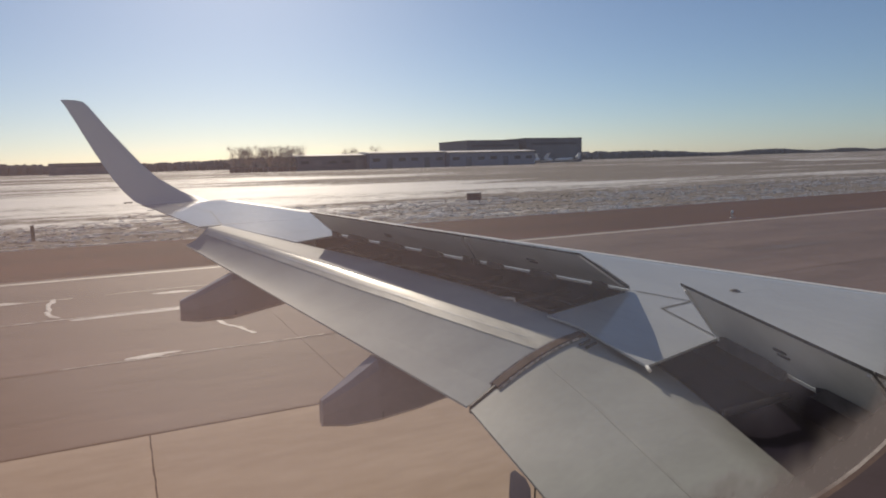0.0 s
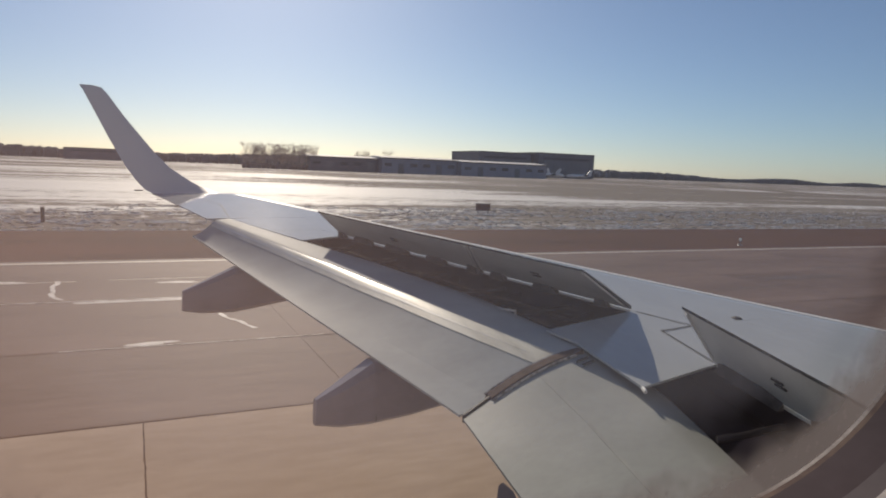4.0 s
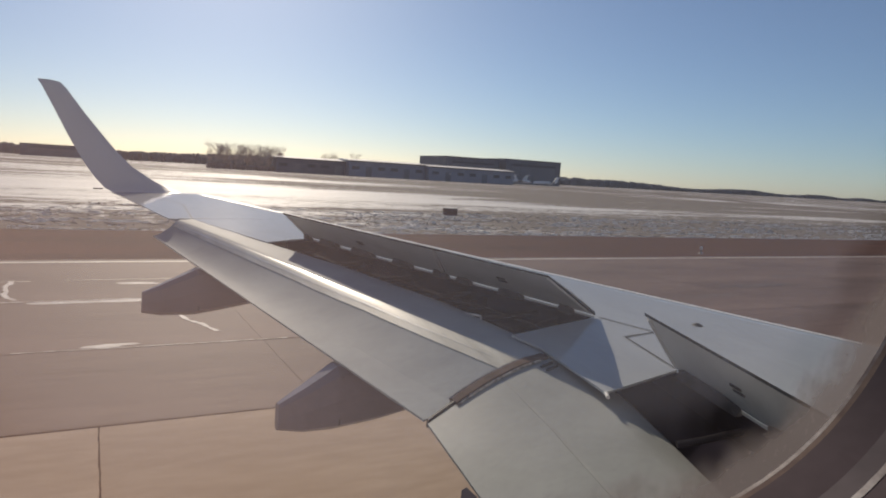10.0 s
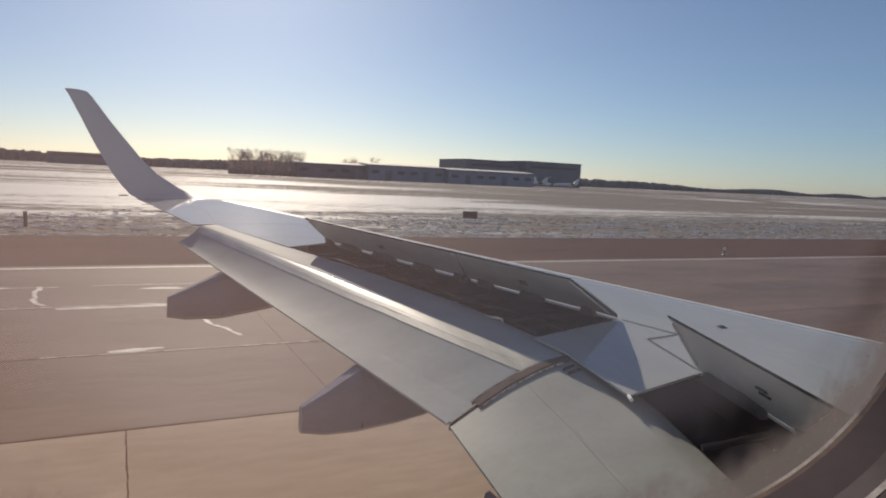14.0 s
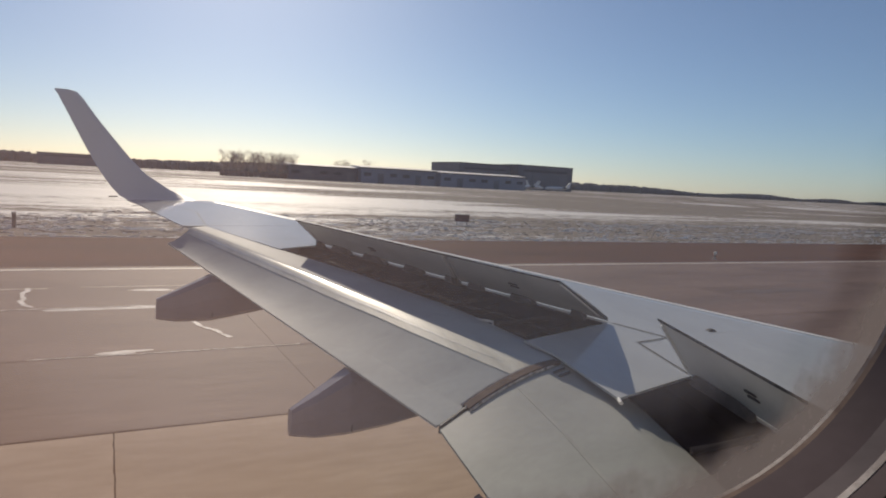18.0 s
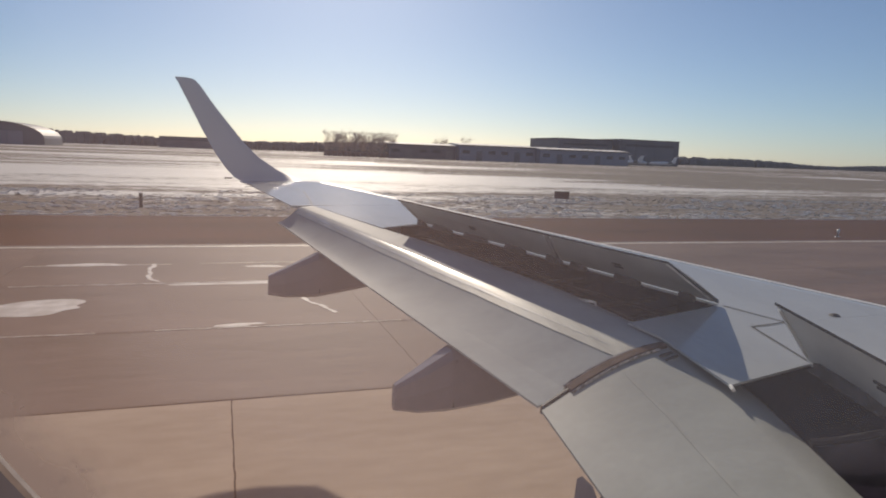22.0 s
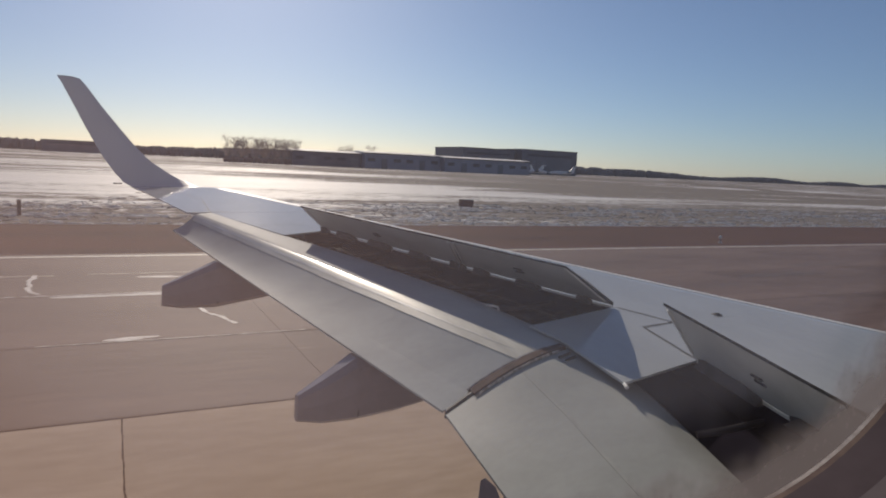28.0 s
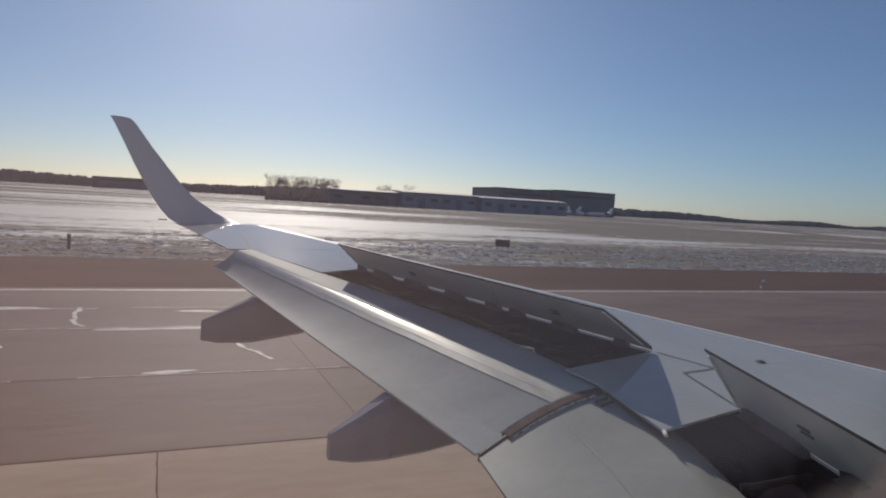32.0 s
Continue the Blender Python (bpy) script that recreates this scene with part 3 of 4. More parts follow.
for slot, v in zip(("From Min", "From Max", "To Min", "To Max"), (0.780, 0.855, 0.045, 0.88)):
    grime.inputs[slot].default_value = v
pk.new(edge_of, grime.inputs["Value"])
speck = pn.new("ShaderNodeTexNoise")
speck.inputs["Scale"].default_value, speck.inputs["Detail"].default_value = 420, 2
pk.new(ptc.outputs["Object"], speck.inputs["Vector"])
dots = pane_math("MULTIPLY", pane_math("MAXIMUM", pane_math("SUBTRACT", speck.outputs["Fac"], 0.63), 0.0), 1.2)
pk.new(pane_math("ADD", grime.outputs[0], pane_math("MULTIPLY", dots, pane_math("MULTIPLY", pane_math("SUBTRACT", grime.outputs[0], 0.051), 3.5))), mix.inputs["Fac"])
tone = pn.new("ShaderNodeMapRange")
for slot, v in zip(("From Min", "From Max", "To Min", "To Max"), (0.70, 0.765, 0.0, 1.0)):
    tone.inputs[slot].default_value = v
pk.new(edge_of, tone.inputs["Value"])
tint = pn.new("ShaderNodeMixRGB")
tint.inputs[1].default_value, tint.inputs[2].default_value = (0.74, 0.72, 0.86, 1), (0.112, 0.097, 0.098, 1)
pk.new(tone.outputs[0], tint.inputs["Fac"])
pk.new(tint.outputs[0], haze.inputs["Color"])
pk.new(clear.outputs[0], mix.inputs[1])
pk.new(haze.outputs[0], mix.inputs[2])
# painted veil of warm scattered light over the low rear part of the pane
def slope_of(axis, a, c):
    q = pn.new("ShaderNodeMapRange")
    q.interpolation_type = "SMOOTHSTEP"
    for slot, v in zip(("From Min", "From Max"), (a, c)):
        q.inputs[slot].default_value = v
    pk.new(axis, q.inputs["Value"])
    return q.outputs[0]


veil, veiled = pn.new("ShaderNodeBsdfTranslucent"), pn.new("ShaderNodeMixShader")
veil.inputs["Color"].default_value = (0.95, 0.56, 0.44, 1)
blot = pn.new("ShaderNodeTexNoise")
blot.inputs["Scale"].default_value, blot.inputs["Detail"].default_value = 14, 3
pk.new(ptc.outputs["Object"], blot.inputs["Vector"])
amount = pane_math("MULTIPLY", slope_of(pxyz.outputs["X"], 0.115, 0.0), slope_of(pxyz.outputs["Z"], 0.045, -0.05))
pk.new(pane_math("MULTIPLY", amount, pane_math("ADD", 0.055, pane_math("MULTIPLY", blot.outputs["Fac"], 0.06))), veiled.inputs["Fac"])
pk.new(mix.outputs[0], veiled.inputs[1])
pk.new(veil.outputs[0], veiled.inputs[2])
pk.new(veiled.outputs[0], pn["Material Output"].inputs["Surface"])
bm = bmesh.new()
bm.faces.new([bm.verts.new(p) for p in oval(0.20, 0.225, 0.1125)])
pane = part("pane", bm, pane_mat, wf, "slightly hazy scratched acrylic pane")
pane.visible_shadow = False

# the tube of the cabin, closed round and behind the seat
prof = [(0.153, -0.55), (0.02, -1.3), (-0.55, -1.75), (-1.3, -1.9), (-2.05, -1.75), (-2.62, -1.3), (-2.8, -0.55), (-2.8, 0.1), (-2.62, 0.75), (-2.05, 1.2), (-1.3, 1.35), (-0.55, 1.2), (0.02, 0.95), (0.153, 0.65)]
inner = [(y * 0.985 - 0.02, z * 0.985) for y, z in prof]


def tube_wall(name, x0, x1, idx, material):
    secs = []
    for x in (x0, x1):
        secs.append([Vector((x, *prof[i])) for i in idx] + [Vector((x, *inner[i])) for i in reversed(idx)])
    return part(name, loft(secs), material, airliner)


tube_wall("fuselage_shell", -11, 17, list(range(0, 7)), FUSELAGE)
tube_wall("fuselage_shell", -11, 17, list(range(7, 14)), FUSELAGE)
# unseen glassless window gaps, added so that daylight reaches the window surround
for i in range(56):
    x = -11 + i * 0.5
    part("window_pillar", box_bm(x, x + 0.22, -2.80, -2.74, -0.297, 0.1), CABIN_TRIM, airliner)
part("far_side_wall", box_bm(-11, 17, -2.80, -2.74, -0.55, -0.3), FUSELAGE, airliner)
# unseen gaps on the near side too, added to brighten the cabin
for x0, x1 in ((-11, -1.203), (1.403, 17)):
    part("fuselage_side", box_bm(x0, x1, 0.146, 0.156, -0.55, -0.12), FUSELAGE, airliner)
    part("fuselage_side", box_bm(x0, x1, 0.146, 0.156, 0.24, 0.65), FUSELAGE, airliner)
    n_ = int((x1 - x0) / 0.75)
    for i in range(n_ + 1):
        x = x0 + (x1 - x0 - 0.45) * i / n_
        part("window_pillar", box_bm(x, x + 0.45, 0.147, 0.155, -0.12, 0.24), FUSELAGE, airliner)
for x in (-11.02, 17.0):
    part("bulkhead", loft([[Vector((x + e, *p)) for p in prof] for e in (0, 0.02)]), CABIN_TRIM, airliner)
part("cabin_floor", box_bm(-10.9, 16.9, -2.55, -0.12, -1.06, -1.02), CABIN_TRIM, airliner)
# unseen ceiling, pale so that it bounces this light
CABIN_LIGHT = mat("cabin_lining", (0.82, 0.80, 0.77), 0.6, 0.0, (0.55, 0.53, 0.50), 2.0)
part("cabin_ceiling", loft([[Vector((x, y, z)) for y, z in ((-2.5, 0.55), (-1.9, 0.98), (-0.7, 0.98), (-0.05, 0.62), (-0.05, 0.64), (-0.7, 1.0), (-1.9, 1.0), (-2.5, 0.57))] for x in (-10.9, 16.9)]), CABIN_LIGHT, airliner)

# ---------------------------------------------------------------- landing gear
GEAR_GREY = mat("gear_paint", (0.22, 0.21, 0.215), 0.5, 0.0, (0.15, 0.145, 0.15), 4)
TYRE = mat("tyre_rubber", (0.03, 0.03, 0.03), 0.8, 0.0, (0.05, 0.048, 0.045), 6)
INV = AIRCRAFT.inverted()


def gear(x, y, top, radius):
    """A leg with twin wheels that stand on the ground."""
    foot = INV @ Vector((x, y, 0))
    leg = part("gear_leg", tube_bm([(foot.x, foot.y, foot.z + radius), (foot.x, foot.y, top)], 0.09, 12), GEAR_GREY, airliner, "grey landing gear leg")
    for s in (-1, 1):
        yy = foot.y + s * 0.3
        prof_ = [(-0.15, 0.72), (-0.16, 0.9), (-0.09, 1.0), (0.09, 1.0), (0.16, 0.9), (0.15, 0.72)]
        rings_ = [[(foot.x + radius * r * math.cos(a), yy + w, foot.z + radius + radius * r * math.sin(a)) for w, r in prof_] for a in (2 * math.pi * i / 28 for i in range(28))]
        part("tyre", loft(rings_ + [rings_[0]], caps=False), TYRE, leg)
        bm = bmesh.new()
        bmesh.ops.create_cone(bm, cap_ends=True, segments=20, radius1=radius * 0.72, radius2=radius * 0.72, depth=0.2, matrix=Matrix.Translation((foot.x, yy, foot.z + radius)) @ pose(0, 0, 0, 90))
        part("hub", bm, GEAR_GREY, leg)


gear(3.0, 1.67, -1.75, 0.52)
gear(3.0, -4.27, -1.75, 0.52)
gear(16.0, -1.3, -1.4, 0.32)

# ---------------------------------------------------------------- ground
def ramp_node(n, stops):
    r = n.new("ShaderNodeValToRGB")
    els = r.color_ramp.elements
    for i, (p, c) in enumerate(stops):
        e = els[i] if i < 2 else els.new(p)
        e.position, e.color = p, (*c, 1) if len(c) == 3 else c
    return r


def field_material():
    """Brown winter grass with old snow that thickens with the distance from the runway."""
    m = bpy.data.materials.new("winter_field")
    m.use_nodes = True
    n, k = m.node_tree.nodes, m.node_tree.links
    b = n["Principled BSDF"]
    b.inputs["Roughness"].default_value = 0.9
    b.inputs["Specular IOR Level"].default_value = 0.2
    tc = n.new("ShaderNodeTexCoord")
    sep = n.new("ShaderNodeSeparateXYZ")
    k.new(tc.outputs["Object"], sep.inputs[0])

    def noise_tex(sx, sy, scale, detail=5.0, rough=0.6):
        mp, t = n.new("ShaderNodeMapping"), n.new("ShaderNodeTexNoise")
        mp.inputs["Scale"].default_value = (sx, sy, 1)
        k.new(tc.outputs["Object"], mp.inputs["Vector"])
        t.inputs["Scale"].default_value, t.inputs["Detail"].default_value, t.inputs["Roughness"].default_value = scale, detail, rough
        k.new(mp.outputs[0], t.inputs["Vector"])
        return t

    def mathn(op, a, bb):
        q = n.new("ShaderNodeMath")
        q.operation = op
        for i, v in enumerate((a, bb)):
            if isinstance(v, (int, float)):
                q.inputs[i].default_value = v
            else:
                k.new(v, q.inputs[i])
        return q.outputs[0]

    # cover by distance from the runway's axis
    cover = n.new("ShaderNodeValToRGB")
    cr = cover.color_ramp
    stops = ((0.0, 0.44), (0.0357, 0.505), (0.048, 0.525), (0.056, 0.60), (0.070, 0.685), (0.115, 0.67), (0.14, 0.58), (0.19, 0.65), (0.25, 0.53), (0.40, 0.55), (0.8, 0.56))
    for i, (p, v) in enumerate(stops):
        e = cr.elements[i] if i < 2 else cr.elements.new(p)
        e.position, e.color = p, (v, v, v, 1)
    k.new(mathn("DIVIDE", sep.outputs["Y"], 1000.0), cover.inputs["Fac"])
    wide = noise_tex(0.13, 1.0, 0.075, 8, 0.72)
    small = noise_tex(0.35, 1.0, 1.5, 7, 0.75)
    huge = noise_tex(0.30, 1.0, 0.017, 6, 0.62)
    both = mathn("ADD", mathn("MULTIPLY", wide.outputs["Fac"], 0.35), mathn("MULTIPLY", small.outputs["Fac"], 0.28))
    both = mathn("ADD", both, mathn("MULTIPLY", huge.outputs["Fac"], 0.37))
    both = mathn("ADD", mathn("MULTIPLY", mathn("SUBTRACT", both, 0.5), 2.3), 0.5)
    # the snow lies thinner ahead, where the field is ploughed
    thin = n.new("ShaderNodeMapRange")
    for slot, v in zip(("From Min", "From Max", "To Min", "To Max"), (5.0, 80.0, 0.0, 0.15)):
        thin.inputs[slot].default_value = v
    k.new(sep.outputs["X"], thin.inputs["Value"])
    near = n.new("ShaderNodeMapRange")
    for slot, v in zip(("From Min", "From Max", "To Min", "To Max"), (110.0, 260.0, 1.0, 0.25)):
        near.inputs[slot].default_value = v
    k.new(sep.outputs["Y"], near.inputs["Value"])
    both = mathn("SUBTRACT", both, mathn("MULTIPLY", thin.outputs[0], near.outputs[0]))
    snow = mathn("MULTIPLY", mathn("SUBTRACT", mathn("ADD", cover.outputs["Color"], both), 1.065), 24.0)
    clampn = n.new("ShaderNodeClamp")
    k.new(snow, clampn.inputs[0])
    grass = ramp_node(n, ((0.30, (0.095, 0.077, 0.067)), (0.55, (0.20, 0.17, 0.15)), (0.75, (0.31, 0.272, 0.245))))
    k.new(small.outputs["Fac"], grass.inputs["Fac"])
    snowc = ramp_node(n, ((0.38, (0.42, 0.395, 0.375)), (0.48, (0.62, 0.595, 0.575)), (0.60, (0.70, 0.68, 0.66))))
    k.new(mathn("ADD", mathn("MULTIPLY", wide.outputs["Fac"], 0.5), mathn("MULTIPLY", small.outputs["Fac"], 0.5)), snowc.inputs["Fac"])
    mixn = n.new("ShaderNodeMixRGB")
    k.new(clampn.outputs[0], mixn.inputs["Fac"])
    k.new(grass.outputs[0], mixn.inputs[1])
    k.new(snowc.outputs[0], mixn.inputs[2])
    k.new(mixn.outputs[0], b.inputs["Base Color"])
    k.new(mathn("SUBTRACT", 0.92, mathn("MULTIPLY", clampn.outputs[0], 0.30)), b.inputs["Roughness"])
    k.new(mathn("ADD", 0.1, mathn("MULTIPLY", clampn.outputs[0], 0.05)), b.inputs["Specular IOR Level"])
    bp = n.new("ShaderNodeBump")
    bp.inputs["Strength"].default_value, bp.inputs["Distance"].default_value = 0.5, 0.25
    k.new(small.outputs["Fac"], bp.inputs["Height"])
    k.new(bp.outputs[0], b.inputs["Normal"])
    return m


CONCRETE = mat("runway_concrete", (0.485, 0.378, 0.303), 0.75, 0.0, (0.36, 0.273, 0.218), 0.4, stretch=(0.3, 1.0, 1), bump=0.25, bump_scale=60, spec=0.05, vary=0.06)
ASPHALT = mat("runway_asphalt", (0.196, 0.134, 0.119), 0.7, 0.0, (0.110, 0.075, 0.068), 0.40, stretch=(0.18, 1.0, 1), bump=0.3, bump_scale=50, spec=0.08, vary=0.10)
SHOULDER = mat("shoulder_asphalt", (0.118, 0.062, 0.051), 0.85, 0.0, (0.082, 0.045, 0.038), 0.3, stretch=(0.3, 1, 1), bump=0.3, bump_scale=40, spec=0.03)
MARKING = mat("white_marking", (0.52, 0.47, 0.42), 0.7, 0.0, (0.30, 0.25, 0.22), 1.5)
CRACK_SEAL = mat("crack_seal", (0.095, 0.066, 0.056), 0.9, 0.0, (0.15, 0.10, 0.082), 3.0, spec=0.03)
ICE = mat("old_ice", (0.70, 0.66, 0.64), 0.65, 0.0, (0.46, 0.41, 0.38), 3.0, spec=0.15)
JOINT = mat("joint_bed", (0.07, 0.058, 0.05), 0.9, 0.0, (0.05, 0.04, 0.035), 2.0, spec=0.03)

gx = [-4900, -1500, -400, -120, -40, 40, 120, 400, 1500, 4900]
gy = [-4900, -1500, -300, -60, 0, 30, 60, 120, 300, 800, 1600, 4900]
gv = [(x, y, -0.03) for y in gy for x in gx]
gf = [(j * len(gx) + i, j * len(gx) + i + 1, (j + 1) * len(gx) + i + 1, (j + 1) * len(gx) + i) for j in range(len(gy) - 1) for i in range(len(gx) - 1)]
tagged(mesh_of("ground", gv, gf, field_material()), "brown winter grass partly under old snow", "ground", kind="structure")

EDGE = 24.6   # white edge line
SEAM_Y = 9.35  # concrete meets asphalt


def slab_sheet(name, x0, x1, y0, y1, top, material, label, category, thick=0.03):
    ob = part(name, box_bm(x0, x1, y0, y1, top - thick, top), material)
    return tagged(ob, label, category, kind="structure")


runway = slab_sheet("runway", -1500, 2200, SEAM_Y, EDGE + 0.6, -0.006, JOINT, "brown-grey worn asphalt runway laid in lanes", "runway")
LANES = ((SEAM_Y + 0.006, 13.29), (13.30, 17.98), (17.99, EDGE + 0.6))
for y0, y1 in LANES:
    lane_me = None
    for c in range(-7, 11):
        x0 = c * 8.4 + 3.1
        if lane_me is None:
            ob = part("lane_panel", box_bm(0.004, 8.396, 0, y1 - y0, -0.006, 0.0), ASPHALT, runway)
            lane_me = ob.data
        else:
            ob = new("lane_panel", lane_me)
            ob.parent = runway
        ob.location = (x0, y0, 0.0)
    for x0, x1 in ((-1500, -7 * 8.4 + 3.1), (11 * 8.4 + 3.1, 2200)):
        part("lane_run", box_bm(x0, x1, y0, y1, -0.006, 0.0), ASPHALT, runway)
slab_sheet("runway_bed", -1500, 2200, -40, SEAM_Y - 0.004, -0.012, JOINT, "dark joint bed under the concrete slabs", "runway")
shoulder = slab_sheet("shoulder", -1500, 2200, EDGE + 0.604, 35.6, -0.008, SHOULDER, "dark red-brown paved runway shoulder", "pavement")
line = part("edge_line", box_bm(-1500, 2200, EDGE - 0.15, EDGE + 0.15, 0.0, 0.004), MARKING, runway, "worn white painted line")

for x0, y0, x1 in ((-5.2, 20.9, -1.4), (-0.6, 21.0, 3.0), (4.5, 21.05, 9.5)):
    part("painted_line", box_bm(x0, x1, y0 - 0.035, y0 + 0.035, 0.0, 0.004), MARKING, runway, "worn thin painted line")


def wavy_strip(points, width, z):
    """A flat uneven band along a row of points on the ground."""
    bm = bmesh.new()
    prev = None
    for i, (x, y) in enumerate(points):
        nx, ny = points[min(i + 1, len(points) - 1)]
        px, py = points[max(i - 1, 0)]
        d = Vector((nx - px, ny - py)).normalized()
        w = width * (0.5 + random.random())
        a, b = bm.verts.new((x - d.y * w, y + d.x * w, z)), bm.verts.new((x + d.y * w, y - d.x * w, z))
        if prev:
            bm.faces.new((*prev, b, a))
        prev = (a, b)
    return bm


def wander(x0, y0, x1, y1, n, sway):
    return [(x0 + (x1 - x0) * i / n + random.uniform(-sway, sway), y0 + (y1 - y0) * i / n + random.uniform(-sway, sway)) for i in range(n + 1)]


# sealed joints along and across the asphalt
part("crack", wavy_strip(wander(-60, 13.295, 90, 13.295, 220, 0.02), 0.016, 0.004), CRACK_SEAL, runway, "dark sealed crack")
part("crack", wavy_strip(wander(-60, 17.985, 90, 17.985, 220, 0.02), 0.014, 0.004), CRACK_SEAL, runway, "dark sealed crack")
for x in (-21.5, 15.2, 44.0):
    part("crack", wavy_strip(wander(x, SEAM_Y + 0.05, x + 0.4, 24.2, 60, 0.05), 0.02, 0.0045), CRACK_SEAL, runway, "dark sealed crack")
part("crack", wavy_strip(wander(-60, SEAM_Y + 0.03, 90, SEAM_Y + 0.03, 260, 0.006), 0.016, 0.004), CRACK_SEAL, runway, "dark joint beside the concrete")


def ice_patch(cx, cy, rx, ry, seed):
    """A thin patch of frozen melt water with a ragged rim."""
    rnd = random.Random(seed)
    bm = bmesh.new()
    n = 40
    c = bm.verts.new((cx, cy, 0.012))
    ph = [rnd.uniform(0, 6.28) for _ in range(5)]
    ring = []
    for i in range(n):
        a = 2 * math.pi * i / n
        r = 1 + sum(0.22 / (j + 1) * math.sin((j + 2) * a + ph[j]) for j in range(5))
        ring.append(bm.verts.new((cx + rx * r * math.cos(a), cy + ry * r * math.sin(a), 0.004)))
    for i in range(n):
        bm.faces.new((c, ring[i], ring[(i + 1) % n]))
    return tagged(part("ice_patch", bm, ICE, smooth=True), "thin white frozen puddle on the brown pavement", "ice", group="frozen puddles on the runway")


for i, q in enumerate(((-3.9, 15.6, 1.3, 0.62), (0.4, 17.80, 1.5, 0.16), (0.3, 13.5, 0.45, 0.12), (-3.6, 21.0, 0.8, 0.28), (-8.0, 17.6, 1.6, 0.45), (1.2, 20.3, 0.6, 0.14), (12.0, 20.5, 1.4, 0.35))):
    ice_patch(*q, i)


def ice_thread(x0, y0, x1, y1, width, sway, seed, z=0.0085):
    """A thin winding thread of ice, or one that fills a joint."""
    rnd = random.Random(seed)
    ph = [rnd.uniform(0, 6.28) for _ in range(3)]
    n = 60
    d = Vector((x1 - x0, y1 - y0)).normalized()
    pts = []
    for i in range(n + 1):
        f = i / n
        w = sway * (math.sin(5 * f + ph[0]) + 0.4 * math.sin(13 * f + ph[1]) + 0.15 * math.sin(31 * f + ph[2]))
        pts.append((x0 + (x1 - x0) * f - d.y * w, y0 + (y1 - y0) * f + d.x * w))
    return tagged(part("ice_streak", wavy_strip(pts, width, z), ICE), "thin winding streak of ice on the pavement", "ice", group="frozen puddles on the runway")


ice_thread(1.55, 17.7, 2.35, 14.2, 0.045, 0.12, 3)
ice_thread(-2.0, 21.0, -1.6, 18.2, 0.06, 0.10, 4)
ice_thread(-4.8, 17.96, 2.2, 18.0, 0.030, 0.015, 5)
ice_thread(-6.0, 13.30, -2.2, 13.29, 0.020, 0.01, 6)
ice_thread(-1.2, 13.31, 3.6, 13.30, 0.016, 0.01, 7)
ice_thread(5.0, 18.0, 11.0, 17.97, 0.03, 0.012, 8)

STAIN = mat("dark_stain", (0.088, 0.060, 0.055), 0.6, 0.0, (0.13, 0.085, 0.07), 1.5, stretch=(0.3, 2, 1), spec=0.2)
for cx, cy, rx, ry, sd in ((23.0, 16.9, 2.6, 0.35, 31), (18.6, 15.5, 1.6, 0.18, 32), (27.5, 18.6, 2.2, 0.25, 33), (-6.0, 12.6, 1.8, 0.12, 34)):
    rs = random.Random(sd)
    rim_ = [(cx + rx * (1 + rs.uniform(-0.25, 0.15)) * math.cos(2 * math.pi * i / 36), cy + ry * (1 + rs.uniform(-0.5, 0.2)) * math.sin(2 * math.pi * i / 36), 0.0042) for i in range(36)]
    mesh_of("stain", rim_, [tuple(range(36))], STAIN, runway, "dark oily stain on the asphalt")

# concrete slabs with recessed joints
SLAB = 6.1
slab_me = None
k = 0
for r in range(3):
    for c in range(-6, 12):
        x0, y1 = 0.12 + c * SLAB, SEAM_Y - 0.01 - r * SLAB
        if slab_me is None:
            b_ = box_bm(0.006, SLAB - 0.006, -SLAB + 0.012, -0.0, -0.03, 0.0)
            ob = part("slab", b_, CONCRETE, runway)
            slab_me = ob.data
        else:
            ob = new("slab", slab_me)
            ob.parent = runway
        ob.location = (x0, y1, 0.001 + 0.002 * random.random())
for x0, x1 in ((-1500, 0.12 - 6 * SLAB), (0.12 + 12 * SLAB, 2200)):
    part("slab_run", box_bm(x0, x1, SEAM_Y - 3 * SLAB, SEAM_Y - 0.01, -0.03, 0.0), CONCRETE, runway)

for c in range(-3, 7):
    part("crack", wavy_strip(wander(0.12 + c * SLAB, SEAM_Y - 0.02, 0.12 + c * SLAB, SEAM_Y - 3 * SLAB, 90, 0.010), 0.008, 0.0048), CRACK_SEAL, runway, "dark sealed joint between slabs")

# a taxiway that curves in from the far apron, and a bare strip of soil beside it
def ribbon(name, axis_pts, half, z, material, label, category):
    """A flat paved band with a thickness along a smooth line."""
    pts = []
    for a, b, c, d in zip([axis_pts[0]] + axis_pts, axis_pts, axis_pts[1:], axis_pts[2:] + [axis_pts[-1]]):
        for i in range(12):
            u = i / 12
            pts.append(tuple(0.5 * (2 * b[k] + (c[k] - a[k]) * u + (2 * a[k] - 5 * b[k] + 4 * c[k] - d[k]) * u * u + (3 * b[k] - a[k] - 3 * c[k] + d[k]) * u ** 3) for k in (0, 1)))
    secs = []
    for p, q in zip(pts, pts[1:]):
        n = Vector((p[1] - q[1], q[0] - p[0])).normalized() * half
        secs.append([(p[0] + n.x, p[1] + n.y, z - 0.05), (p[0] - n.x, p[1] - n.y, z - 0.05), (p[0] - n.x, p[1] - n.y, z), (p[0] + n.x, p[1] + n.y, z)])
    return tagged(part(name, loft(secs), material), label, category, kind="structure")


TAXI_PAVE = mat("taxiway_pavement", (0.20, 0.165, 0.145), 0.85, 0.0, (0.155, 0.125, 0.11), 0.05, stretch=(1, 1, 1), spec=0.05)
